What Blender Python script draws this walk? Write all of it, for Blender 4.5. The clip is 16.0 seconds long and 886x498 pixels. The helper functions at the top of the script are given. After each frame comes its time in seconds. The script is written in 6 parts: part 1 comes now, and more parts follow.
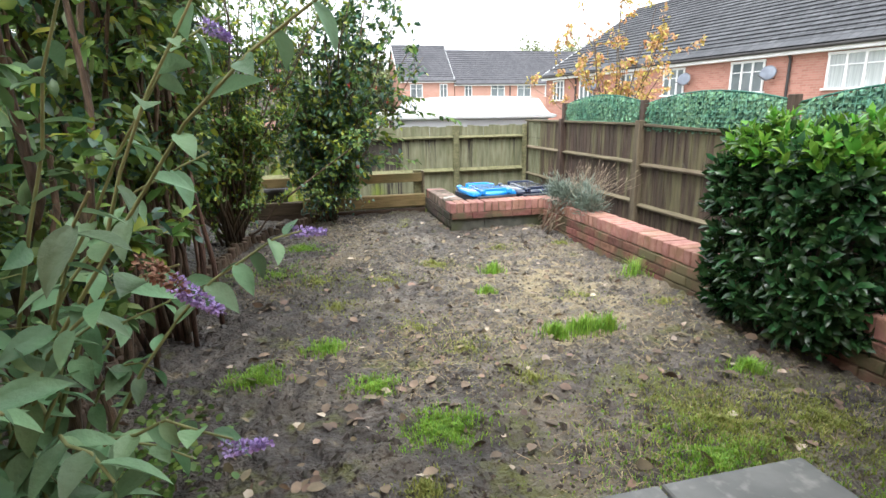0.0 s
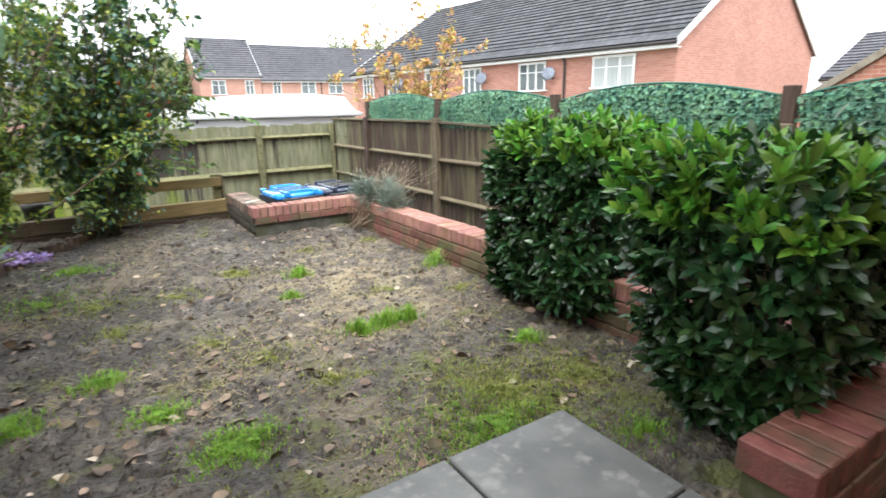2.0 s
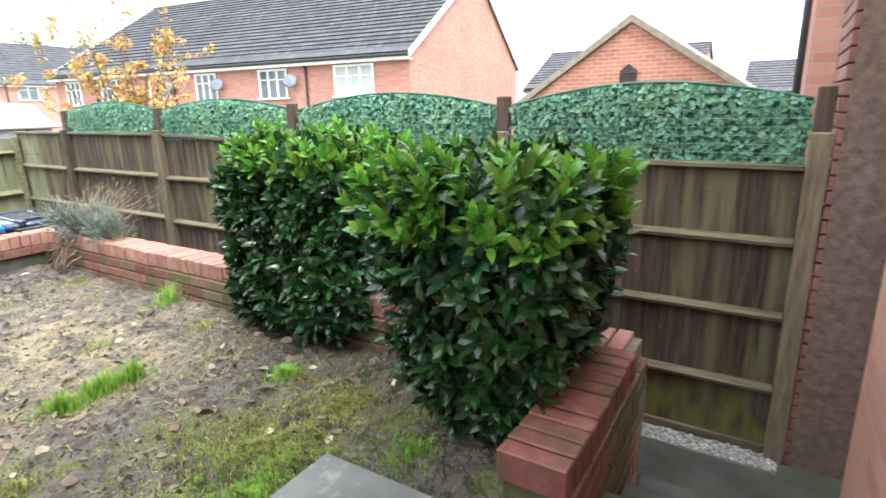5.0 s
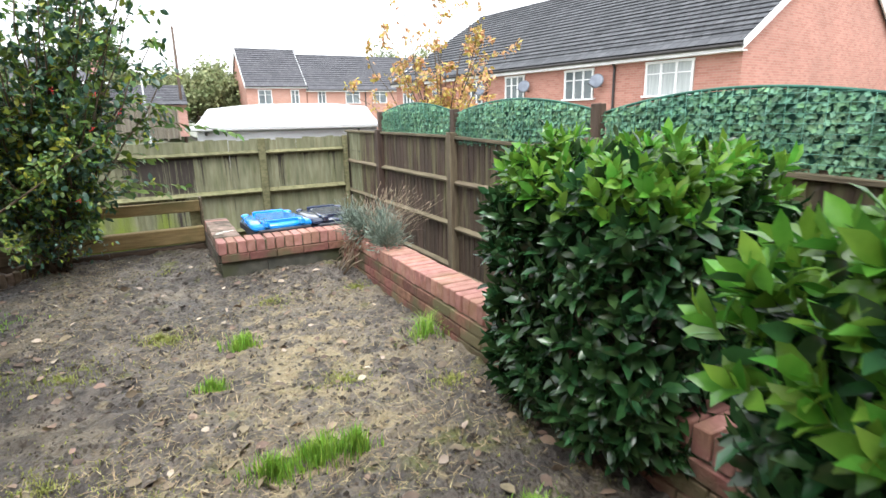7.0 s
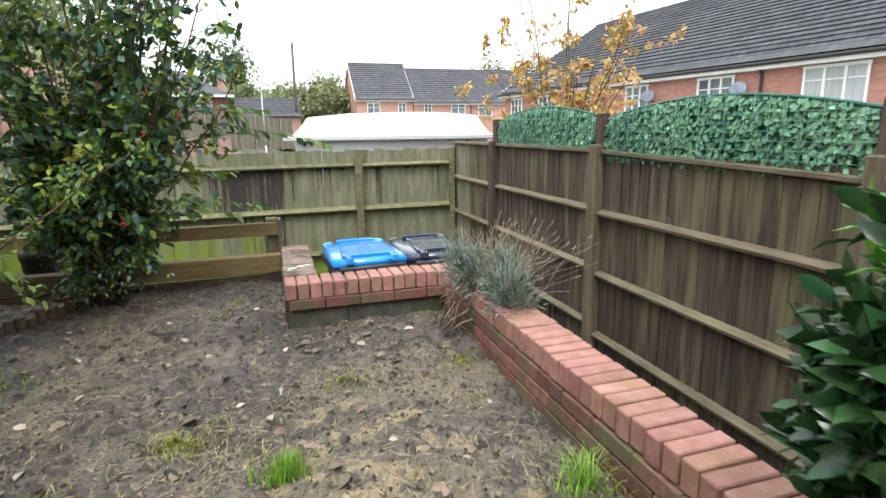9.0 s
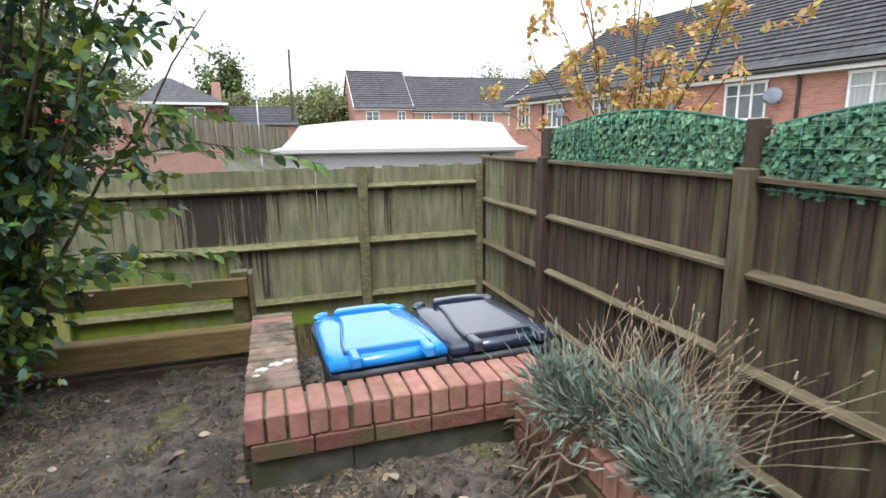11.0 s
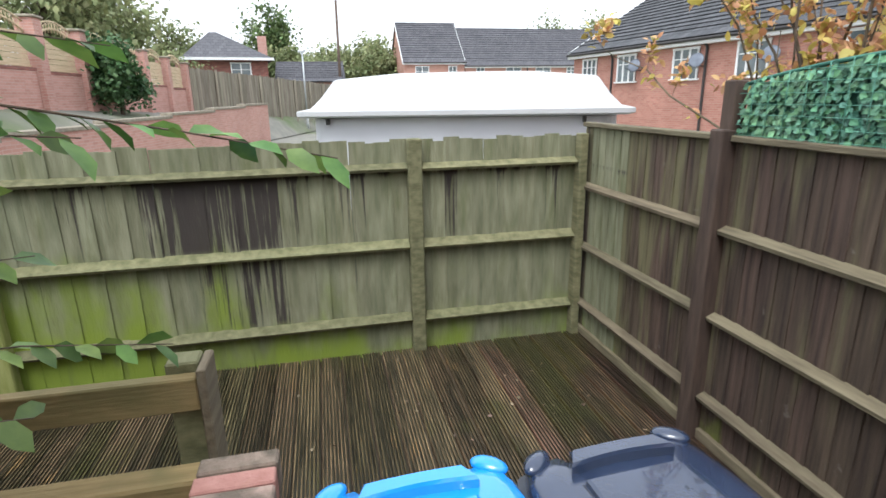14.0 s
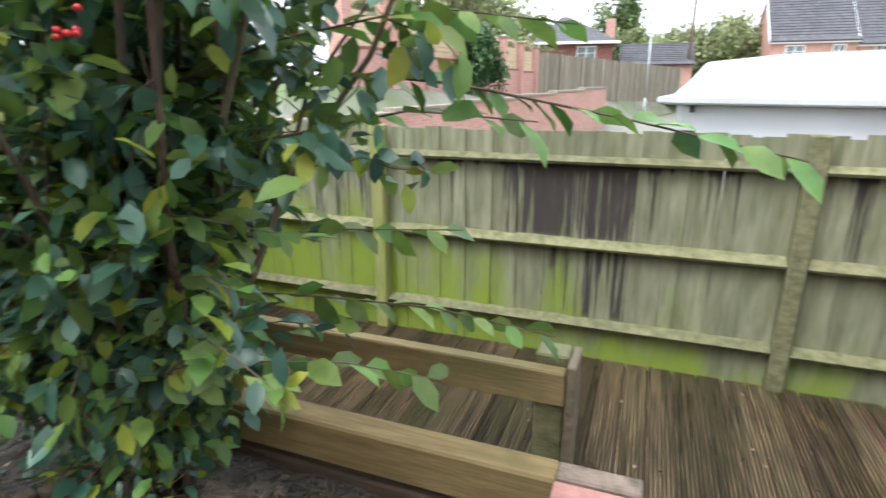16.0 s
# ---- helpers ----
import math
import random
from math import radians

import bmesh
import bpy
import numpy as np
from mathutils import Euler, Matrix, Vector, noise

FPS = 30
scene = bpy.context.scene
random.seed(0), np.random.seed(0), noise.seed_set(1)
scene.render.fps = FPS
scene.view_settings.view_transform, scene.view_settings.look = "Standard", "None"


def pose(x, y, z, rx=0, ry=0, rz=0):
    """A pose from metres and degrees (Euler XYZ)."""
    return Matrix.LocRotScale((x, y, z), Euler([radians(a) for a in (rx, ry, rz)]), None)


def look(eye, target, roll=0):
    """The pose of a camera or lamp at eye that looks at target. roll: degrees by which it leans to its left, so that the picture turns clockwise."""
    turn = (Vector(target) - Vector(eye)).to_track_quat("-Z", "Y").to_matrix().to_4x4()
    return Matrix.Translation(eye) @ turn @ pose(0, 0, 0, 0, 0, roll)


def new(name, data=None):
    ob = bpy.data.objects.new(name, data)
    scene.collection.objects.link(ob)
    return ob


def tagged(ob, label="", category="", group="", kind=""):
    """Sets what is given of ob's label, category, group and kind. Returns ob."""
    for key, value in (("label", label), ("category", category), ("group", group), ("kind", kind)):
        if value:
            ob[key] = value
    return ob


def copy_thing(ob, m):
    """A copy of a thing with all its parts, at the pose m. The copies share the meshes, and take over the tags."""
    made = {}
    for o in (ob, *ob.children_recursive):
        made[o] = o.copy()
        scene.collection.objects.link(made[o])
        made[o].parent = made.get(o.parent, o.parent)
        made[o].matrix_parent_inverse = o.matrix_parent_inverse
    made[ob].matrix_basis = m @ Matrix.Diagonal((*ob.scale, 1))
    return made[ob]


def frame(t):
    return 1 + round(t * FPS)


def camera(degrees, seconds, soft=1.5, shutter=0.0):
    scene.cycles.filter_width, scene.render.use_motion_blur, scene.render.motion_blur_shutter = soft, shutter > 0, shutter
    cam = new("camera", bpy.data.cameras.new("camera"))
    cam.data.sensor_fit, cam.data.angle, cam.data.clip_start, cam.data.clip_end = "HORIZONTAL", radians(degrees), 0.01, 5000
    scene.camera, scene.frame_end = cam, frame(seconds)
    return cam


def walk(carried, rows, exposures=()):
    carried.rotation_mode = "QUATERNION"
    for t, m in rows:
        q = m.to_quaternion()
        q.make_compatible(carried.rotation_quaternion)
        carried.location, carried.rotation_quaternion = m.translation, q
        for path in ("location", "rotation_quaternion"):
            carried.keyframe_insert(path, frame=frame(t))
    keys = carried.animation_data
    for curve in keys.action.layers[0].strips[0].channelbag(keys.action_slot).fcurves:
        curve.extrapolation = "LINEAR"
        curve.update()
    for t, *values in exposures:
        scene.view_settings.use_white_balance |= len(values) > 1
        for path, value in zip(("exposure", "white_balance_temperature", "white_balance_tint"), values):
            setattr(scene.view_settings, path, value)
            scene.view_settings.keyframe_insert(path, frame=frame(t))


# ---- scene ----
cam = camera(79.1, 16.0, shutter=0.25)
METRES, EYE, TILT, LEAN, TURN = 6.4, 1.235, 0.0, 0.0, -13.8
ROWS = [
    (0.0, 0.0, 0.0, 0.0, -0.23, -14.43, 0.9),
    (0.5, 0.0026, -0.0001, -0.0006, -0.61, -15.27, 0.92),
    (1.0, 0.0102, -0.0032, 0.002, -3.29, -15.57, 1.03),
    (1.5, 0.0196, -0.0062, 0.0031, -9.85, -15.52, 1.18),
    (2.0, 0.0271, -0.0084, 0.0029, -19.13, -15.08, 1.23),
    (2.5, 0.0339, -0.0096, 0.0032, -29.19, -14.67, 1.25),
    (3.0, 0.0385, -0.0108, 0.0027, -39.59, -14.59, 1.27),
    (3.2, 0.0402, -0.0105, 0.0027, -43.3, -14.58, 1.28),
    (4.2, 0.0475, -0.003, 0.004, -53.0, -14.7, 1.35),
    (5.3, 0.063, 0.025, 0.0065, -38.8, -15.0, 1.4),
    (5.5, 0.0687, 0.0348, 0.0072, -34.49, -15.0, 1.42),
    (6.0, 0.086, 0.0666, 0.0058, -24.05, -14.77, 1.26),
    (6.5, 0.1078, 0.1032, 0.0042, -18.21, -14.47, 1.28),
    (7.0, 0.1316, 0.1556, 0.0055, -14.26, -14.08, 1.23),
    (7.5, 0.1415, 0.2015, 0.0014, -10.64, -13.72, 1.09),
    (8.0, 0.1445, 0.2517, 0.0061, -8.35, -13.4, 0.93),
    (8.5, 0.1396, 0.3058, 0.0031, -5.84, -12.97, 0.83),
    (9.0, 0.138, 0.3604, -0.0024, -3.57, -12.51, 0.85),
    (11.5, 0.1053, 0.6493, 0.0029, -3.94, -11.46, 0.84),
    (12.0, 0.106, 0.7023, 0.0026, -4.03, -11.32, 0.87),
    (12.5, 0.0962, 0.758, 0.0072, -4.01, -11.28, 0.78),
    (13.0, 0.089, 0.7933, 0.0062, -3.99, -12.27, 0.82),
    (13.5, 0.0899, 0.8329, 0.0058, -2.57, -13.62, 0.94),
    (14.0, 0.0819, 0.8553, 0.0053, 1.26, -15.91, 0.87),
    (14.5, 0.0668, 0.8689, 0.0068, 3.91, -17.52, 0.74),
    (15.0, 0.0556, 0.8789, 0.0051, 9.77, -17.79, 0.73),
    (15.5, 0.0462, 0.8782, 0.0052, 19.1, -17.81, 0.66),
    (16.0, 0.0362, 0.8705, 0.0057, 34.63, -17.18, 0.26),
]
walk(cam, [(t, pose(0, 0, EYE, TILT, LEAN, TURN) @ pose(METRES * x, METRES * y, METRES * z, 90 + pitch, roll, yaw)) for t, x, y, z, yaw, pitch, roll in ROWS],
     exposures=[(0.0, 1.38, 6200, 8), (3.0, 1.5, 6200, 8), (5.5, 1.8, 6100, 7), (7.0, 1.3, 6200, 8), (9.0, 0.97, 6200, 8), (12.5, 0.62, 6200, 9), (14.5, 0.98, 6000, 8), (16.0, 1.3, 6000, 8)])

# ---- light ----
world = bpy.data.worlds.new("overcast_sky")
scene.world = world
world.use_nodes = True
wn, wl = world.node_tree.nodes, world.node_tree.links
sky = wn.new("ShaderNodeTexSky")
sky.sky_type, sky.sun_disc = "NISHITA", False
sky.sun_elevation, sky.sun_rotation = radians(61), radians(213)
sky.dust_density, sky.air_density, sky.ozone_density = 6.0, 1.0, 1.0
hsv = wn.new("ShaderNodeHueSaturation")
hsv.inputs["Saturation"].default_value = 0.12
cloud = wn.new("ShaderNodeMix")
cloud.data_type = "RGBA"
cloud.inputs[0].default_value = 0.6
cloud.inputs[7].default_value = (9.2, 9.3, 9.5, 1)
wl.new(sky.outputs[0], hsv.inputs["Color"])
wl.new(hsv.outputs[0], cloud.inputs[6])
wl.new(cloud.outputs[2], wn["Background"].inputs[0])
wn["Background"].inputs[1].default_value = 0.15
sun_data = bpy.data.lights.new("sun", "SUN")
sun_data.energy, sun_data.angle, sun_data.color = 1.1, radians(20), (1.0, 0.96, 0.9)
sun = new("sun", sun_data)
sun.matrix_world = look((-9, -14, 30), (0, 0, 0))


# ---- materials ----
def mat(name, a, b, scale=8.0, rough=0.8, bump=0.3, rnd="", amount=0.25, stretch=(1, 1, 1), wear=None, wear_scale=1.5,
        wear_at=0.55, metal=0.0, detail=6.0, bump_scale=None, coat=0.0, depth=0.01, trans=0.0):
    m = bpy.data.materials.new(name)
    m.use_nodes = True
    n, l = m.node_tree.nodes, m.node_tree.links
    p = n["Principled BSDF"]
    geo = n.new("ShaderNodeNewGeometry")
    mp = n.new("ShaderNodeMapping")
    mp.inputs["Scale"].default_value = stretch
    l.new(geo.outputs["Position"], mp.inputs[0])
    no = n.new("ShaderNodeTexNoise")
    no.inputs["Scale"].default_value, no.inputs["Detail"].default_value = scale, detail
    l.new(mp.outputs[0], no.inputs["Vector"])
    ramp = n.new("ShaderNodeValToRGB")
    ramp.color_ramp.elements[0].position, ramp.color_ramp.elements[1].position = 0.32, 0.68
    ramp.color_ramp.elements[0].color, ramp.color_ramp.elements[1].color = (*a, 1), (*b, 1)
    l.new(no.outputs[0], ramp.inputs[0])
    col = ramp.outputs[0]
    if wear:
        n2 = n.new("ShaderNodeTexNoise")
        n2.inputs["Scale"].default_value, n2.inputs["Detail"].default_value = wear_scale, 5
        l.new(geo.outputs["Position"], n2.inputs["Vector"])
        mr = n.new("ShaderNodeMapRange")
        mr.inputs[1].default_value, mr.inputs[2].default_value = wear_at - 0.08, wear_at + 0.08
        l.new(n2.outputs[0], mr.inputs[0])
        mx = n.new("ShaderNodeMix")
        mx.data_type = "RGBA"
        l.new(mr.outputs[0], mx.inputs[0])
        l.new(col, mx.inputs[6])
        mx.inputs[7].default_value = (*wear, 1)
        col = mx.outputs[2]
    if rnd:
        if rnd == "object":
            src = n.new("ShaderNodeObjectInfo").outputs["Random"]
        else:
            src = geo.outputs["Random Per Island"]
        mr = n.new("ShaderNodeMapRange")
        mr.inputs[3].default_value, mr.inputs[4].default_value = 1 - amount, 1 + amount
        l.new(src, mr.inputs[0])
        hs = n.new("ShaderNodeHueSaturation")
        l.new(mr.outputs[0], hs.inputs["Value"])
        l.new(col, hs.inputs["Color"])
        mh = n.new("ShaderNodeMapRange")
        mh.inputs[3].default_value, mh.inputs[4].default_value = 0.5 - amount * 0.06, 0.5 + amount * 0.06
        fr = n.new("ShaderNodeMath")
        fr.operation = "FRACT"
        mu = n.new("ShaderNodeMath")
        mu.operation = "MULTIPLY"
        mu.inputs[1].default_value = 7.31
        l.new(src, mu.inputs[0])
        l.new(mu.outputs[0], fr.inputs[0])
        l.new(fr.outputs[0], mh.inputs[0])
        l.new(mh.outputs[0], hs.inputs["Hue"])
        col = hs.outputs[0]
    l.new(col, p.inputs["Base Color"])
    p.inputs["Roughness"].default_value = rough
    p.inputs["Metallic"].default_value = metal
    p.inputs["Coat Weight"].default_value = coat
    if trans:
        td = n.new("ShaderNodeBsdfTranslucent")
        l.new(col, td.inputs[0])
        ms = n.new("ShaderNodeMixShader")
        ms.inputs[0].default_value = trans
        l.new(p.outputs[0], ms.inputs[1])
        l.new(td.outputs[0], ms.inputs[2])
        l.new(ms.outputs[0], n["Material Output"].inputs[0])
    if bump:
        nb = no
        if bump_scale:
            nb = n.new("ShaderNodeTexNoise")
            nb.inputs["Scale"].default_value, nb.inputs["Detail"].default_value = bump_scale, 6
            l.new(mp.outputs[0], nb.inputs["Vector"])
        bu = n.new("ShaderNodeBump")
        bu.inputs["Strength"].default_value, bu.inputs["Distance"].default_value = bump, depth
        l.new(nb.outputs[0], bu.inputs["Height"])
        l.new(bu.outputs[0], p.inputs["Normal"])
    return m


def masonry(name, a, b, mortar, width=0.225, row=0.075, joint=0.006, corner=1.0):
    """Brickwork for far walls: courses of 75 mm."""
    m = bpy.data.materials.new(name)
    m.use_nodes = True
    n, l = m.node_tree.nodes, m.node_tree.links
    p = n["Principled BSDF"]
    tc = n.new("ShaderNodeTexCoord")
    sx = n.new("ShaderNodeSeparateXYZ")
    l.new(tc.outputs["Object"], sx.inputs[0])
    ad = n.new("ShaderNodeMath")
    l.new(sx.outputs[0], ad.inputs[0])
    sc = n.new("ShaderNodeMath")
    sc.operation = "MULTIPLY"
    sc.inputs[1].default_value = corner
    l.new(sx.outputs[1], sc.inputs[0])
    l.new(sc.outputs[0], ad.inputs[1])
    cx = n.new("ShaderNodeCombineXYZ")
    l.new(ad.outputs[0], cx.inputs[0])
    l.new(sx.outputs[2], cx.inputs[1])
    br = n.new("ShaderNodeTexBrick")
    br.inputs["Scale"].default_value = 1.0
    br.inputs["Brick Width"].default_value, br.inputs["Row Height"].default_value = width, row
    br.inputs["Mortar Size"].default_value = joint
    br.inputs["Color1"].default_value, br.inputs["Color2"].default_value, br.inputs["Mortar"].default_value = (*a, 1), (*b, 1), (*mortar, 1)
    l.new(cx.outputs[0], br.inputs["Vector"])
    no = n.new("ShaderNodeTexNoise")
    no.inputs["Scale"].default_value = 0.6
    l.new(tc.outputs["Object"], no.inputs["Vector"])
    mr = n.new("ShaderNodeMapRange")
    mr.inputs[3].default_value, mr.inputs[4].default_value = 0.8, 1.2
    l.new(no.outputs[0], mr.inputs[0])
    hs = n.new("ShaderNodeHueSaturation")
    l.new(mr.outputs[0], hs.inputs["Value"])
    l.new(br.outputs[0], hs.inputs["Color"])
    l.new(hs.outputs[0], p.inputs["Base Color"])
    p.inputs["Roughness"].default_value = 0.9
    bu = n.new("ShaderNodeBump")
    bu.inputs["Strength"].default_value, bu.inputs["Distance"].default_value, bu.invert = 0.5, 0.006, True
    l.new(br.outputs["Fac"], bu.inputs["Height"])
    l.new(bu.outputs[0], p.inputs["Normal"])
    return m


SOIL = mat("far_ground", (0.16, 0.16, 0.14), (0.22, 0.21, 0.18), 2, 0.9, 0.4, wear=(0.10, 0.14, 0.05), wear_scale=0.15)
BRICK = mat("wall_brick", (0.15, 0.065, 0.048), (0.25, 0.12, 0.09), 28, 0.85, 0.6, "object", 0.28, wear=(0.125, 0.105, 0.055), wear_scale=4, wear_at=0.52, bump_scale=90)
COPING = mat("coping_brick", (0.31, 0.148, 0.118), (0.42, 0.225, 0.185), 18, 0.8, 0.5, "object", 0.16, wear=(0.28, 0.15, 0.10), wear_scale=6, wear_at=0.6, bump_scale=80)
# darker, redder coping for the south return wall
COPING_DARK = mat("dark_coping_brick", (0.17, 0.062, 0.046), (0.26, 0.105, 0.08), 18, 0.6, 0.5, "object", 0.2, wear=(0.12, 0.075, 0.045), wear_scale=6, wear_at=0.58, bump_scale=80)
COPING_GREY = mat("weathered_coping_brick", (0.20, 0.145, 0.115), (0.30, 0.22, 0.18), 22, 0.9, 0.7, "object", 0.25, wear=(0.10, 0.08, 0.06), wear_scale=9, bump_scale=80)
MORTAR = mat("mortar", (0.13, 0.115, 0.075), (0.21, 0.19, 0.14), 30, 0.95, 0.6, wear=(0.08, 0.085, 0.035), wear_scale=4)
MORTAR_RED = mat("reddish_mortar", (0.12, 0.08, 0.065), (0.20, 0.14, 0.115), 25, 0.95, 0.6)
BRICK_RED = mat("smooth_red_brick", (0.21, 0.085, 0.07), (0.30, 0.135, 0.115), 20, 0.8, 0.5, "object", 0.2, wear=(0.17, 0.09, 0.075), wear_scale=5, bump_scale=70)
RENDER_DARK = mat("damp_concrete_footing", (0.045, 0.045, 0.038), (0.10, 0.10, 0.08), 10, 0.9, 0.8, wear=(0.055, 0.06, 0.03), wear_scale=3)
# darker brick for the west face of the bin enclosure
BRICK_DARK = mat("dark_brick", (0.05, 0.035, 0.03), (0.11, 0.08, 0.065), 22, 0.9, 0.6, "object", 0.3, wear=(0.05, 0.05, 0.03), wear_scale=6, bump_scale=80)
LICHEN = mat("lichen_white", (0.5, 0.5, 0.46), (0.65, 0.65, 0.6), 40, 0.95, 0.4)
BOARD_LIME = mat("algae_green_board", (0.19, 0.225, 0.05), (0.29, 0.31, 0.11), 5, 0.9, 0.6, "object", 0.15, (5, 5, 0.9), wear=(0.26, 0.26, 0.10), wear_scale=2.0, wear_at=0.6, bump_scale=20)
BOARD_DARK = mat("dark_stained_board", (0.035, 0.024, 0.02), (0.085, 0.06, 0.05), 5, 0.85, 0.6, "object", 0.35, (6, 6, 0.9), wear=(0.20, 0.20, 0.11), wear_scale=3.2, wear_at=0.6, bump_scale=20)
RAIL = mat("fence_rail", (0.105, 0.105, 0.05), (0.20, 0.19, 0.10), 6, 0.9, 0.5, "object", 0.15, (3, 0.6, 6), bump_scale=20)
RAIL_BROWN = mat("weathered_rail", (0.10, 0.08, 0.05), (0.19, 0.158, 0.10), 6, 0.9, 0.5, "object", 0.15, (6, 0.6, 6), bump_scale=20)
POST_DARK = mat("dark_brown_post", (0.05, 0.032, 0.024), (0.10, 0.066, 0.048), 6, 0.8, 0.5, "object", 0.15, (6, 6, 0.7))
POST_MID = mat("weathered_brown_post", (0.10, 0.076, 0.05), (0.19, 0.155, 0.095), 6, 0.85, 0.5, "object", 0.15, (6, 6, 0.7))
# near-black for the deck grooves: their shade put into the colour
DECK_GROOVE_SHADE = mat("dark_groove_shade", (0.014, 0.012, 0.008), (0.05, 0.042, 0.026), 9, 0.35, 0.4, "object", 0.4, (4, 0.8, 4))
SLEEPER = mat("treated_timber", (0.20, 0.135, 0.055), (0.33, 0.235, 0.11), 5, 0.8, 0.4, "object", 0.12, (0.8, 7, 7), wear=(0.17, 0.135, 0.055), wear_scale=2.5, bump_scale=15)
SLEEPER_OLD = mat("old_dark_timber", (0.055, 0.038, 0.025), (0.12, 0.085, 0.055), 5, 0.9, 0.5, "object", 0.2, (0.8, 7, 7), bump_scale=15)
SLAB = mat("riven_slab", (0.115, 0.12, 0.115), (0.19, 0.195, 0.185), 5, 0.6, 0.5, "object", 0.1, wear=(0.27, 0.27, 0.25), wear_scale=14, wear_at=0.64, bump_scale=18)
# damp paving, its colour also darkened for the shade of the passage
PAVING = mat("damp_shaded_paving", (0.035, 0.037, 0.033), (0.085, 0.087, 0.078), 4, 0.45, 0.5, wear=(0.05, 0.055, 0.025), wear_scale=1.8, wear_at=0.55, bump_scale=18)
GRAVEL = mat("gravel", (0.16, 0.15, 0.14), (0.4, 0.38, 0.36), 90, 0.9, 1.0, bump_scale=90)
PEBBLE = mat("pebble", (0.16, 0.16, 0.16), (0.34, 0.33, 0.31), 40, 0.7, 0.2, "island", 0.5)
LAUREL = mat("laurel_leaf", (0.017, 0.055, 0.018), (0.040, 0.104, 0.031), 20, 0.25, 0.2, "island", 0.5, trans=0.12)
LAUREL_YOUNG = mat("young_laurel_leaf", (0.09, 0.235, 0.026), (0.16, 0.345, 0.045), 20, 0.26, 0.2, "island", 0.4, trans=0.3)
SHRUB = mat("shrub_leaf", (0.08, 0.155, 0.032), (0.165, 0.265, 0.058), 14, 0.5, 0.2, "island", 0.45, trans=0.28)
SHRUB_DARK = mat("dark_shrub_leaf", (0.04, 0.10, 0.065), (0.08, 0.165, 0.105), 14, 0.36, 0.3, "island", 0.4, trans=0.2)
SHRUB_YELLOW = mat("yellowing_leaf", (0.20, 0.26, 0.03), (0.36, 0.38, 0.05), 14, 0.55, 0.2, "island", 0.35, trans=0.35)
BUDDLEIA = mat("buddleia_leaf", (0.12, 0.235, 0.115), (0.21, 0.36, 0.185), 9, 0.5, 0.5, "object", 0.4, bump_scale=60, trans=0.3)
BUDDLEIA_I = mat("buddleia_foliage", (0.11, 0.21, 0.08), (0.19, 0.31, 0.125), 9, 0.55, 0.5, "island", 0.4, bump_scale=60, trans=0.3)
FLOWER = mat("purple_blossom", (0.33, 0.25, 0.55), (0.52, 0.43, 0.74), 80, 0.8, 0.4, "island", 0.3)
FLOWER_DEAD = mat("withered_blossom", (0.22, 0.12, 0.07), (0.36, 0.22, 0.15), 80, 0.9, 0.4, "island", 0.3)
STEM = mat("green_stem", (0.16, 0.19, 0.07), (0.24, 0.25, 0.10), 20, 0.7, 0.3)
BARK = mat("peeling_bark", (0.06, 0.042, 0.03), (0.19, 0.125, 0.085), 10, 0.9, 0.9, "island", 0.35, (6, 6, 0.8), bump_scale=25)
TWIG = mat("dark_twig", (0.07, 0.052, 0.035), (0.14, 0.105, 0.07), 20, 0.9, 0.4, "island", 0.3)
DRY = mat("dry_stem", (0.22, 0.17, 0.115), (0.36, 0.29, 0.21), 20, 0.9, 0.3, "island", 0.3)
LAVENDER = mat("lavender_leaf", (0.15, 0.20, 0.16), (0.28, 0.34, 0.29), 20, 0.8, 0.2, "island", 0.25)
GRASS = mat("grass_blade", (0.17, 0.33, 0.035), (0.30, 0.49, 0.075), 12, 0.55, 0.1, "island", 0.35, trans=0.35)
GRASS_DULL = mat("sparse_grass", (0.22, 0.26, 0.055), (0.36, 0.38, 0.115), 12, 0.7, 0.1, "island", 0.35, trans=0.3)
STRAW = mat("straw", (0.27, 0.215, 0.115), (0.44, 0.36, 0.22), 20, 0.9, 0.1, "island", 0.4)
LITTER = mat("fallen_leaf", (0.10, 0.074, 0.05), (0.27, 0.20, 0.135), 12, 0.7, 0.3, "island", 0.5)
LITTER_PALE = mat("pale_fallen_leaf", (0.38, 0.30, 0.22), (0.55, 0.47, 0.38), 12, 0.7, 0.3, "island", 0.25)
LITTER_YELLOW = mat("yellow_fallen_leaf", (0.55, 0.42, 0.04), (0.7, 0.55, 0.08), 12, 0.6, 0.3)
CLOD = mat("mud_clod", (0.026, 0.021, 0.016), (0.075, 0.06, 0.046), 20, 0.5, 0.6, "island", 0.45)
FAKE_LEAF = mat("artificial_leaf", (0.07, 0.205, 0.125), (0.175, 0.34, 0.19), 5, 0.5, 0.2, "island", 0.6)
FAKE_BACK = mat("leaf_screen_backing", (0.02, 0.10, 0.075), (0.045, 0.16, 0.11), 6, 0.7, 0.3)
WIRE = mat("green_wire", (0.09, 0.28, 0.20), (0.14, 0.36, 0.27), 8, 0.5, 0.0)
BLUE = mat("blue_plastic", (0.02, 0.25, 0.78), (0.03, 0.33, 0.86), 3, 0.22, 0.08, coat=1.0, bump_scale=60)
BLACK = mat("navy_black_plastic", (0.018, 0.028, 0.060), (0.034, 0.048, 0.090), 3, 0.22, 0.08, coat=0.8, bump_scale=60)
BIN_BODY = mat("dark_bin_body", (0.03, 0.034, 0.045), (0.05, 0.056, 0.07), 3, 0.5, 0.1, bump_scale=60)
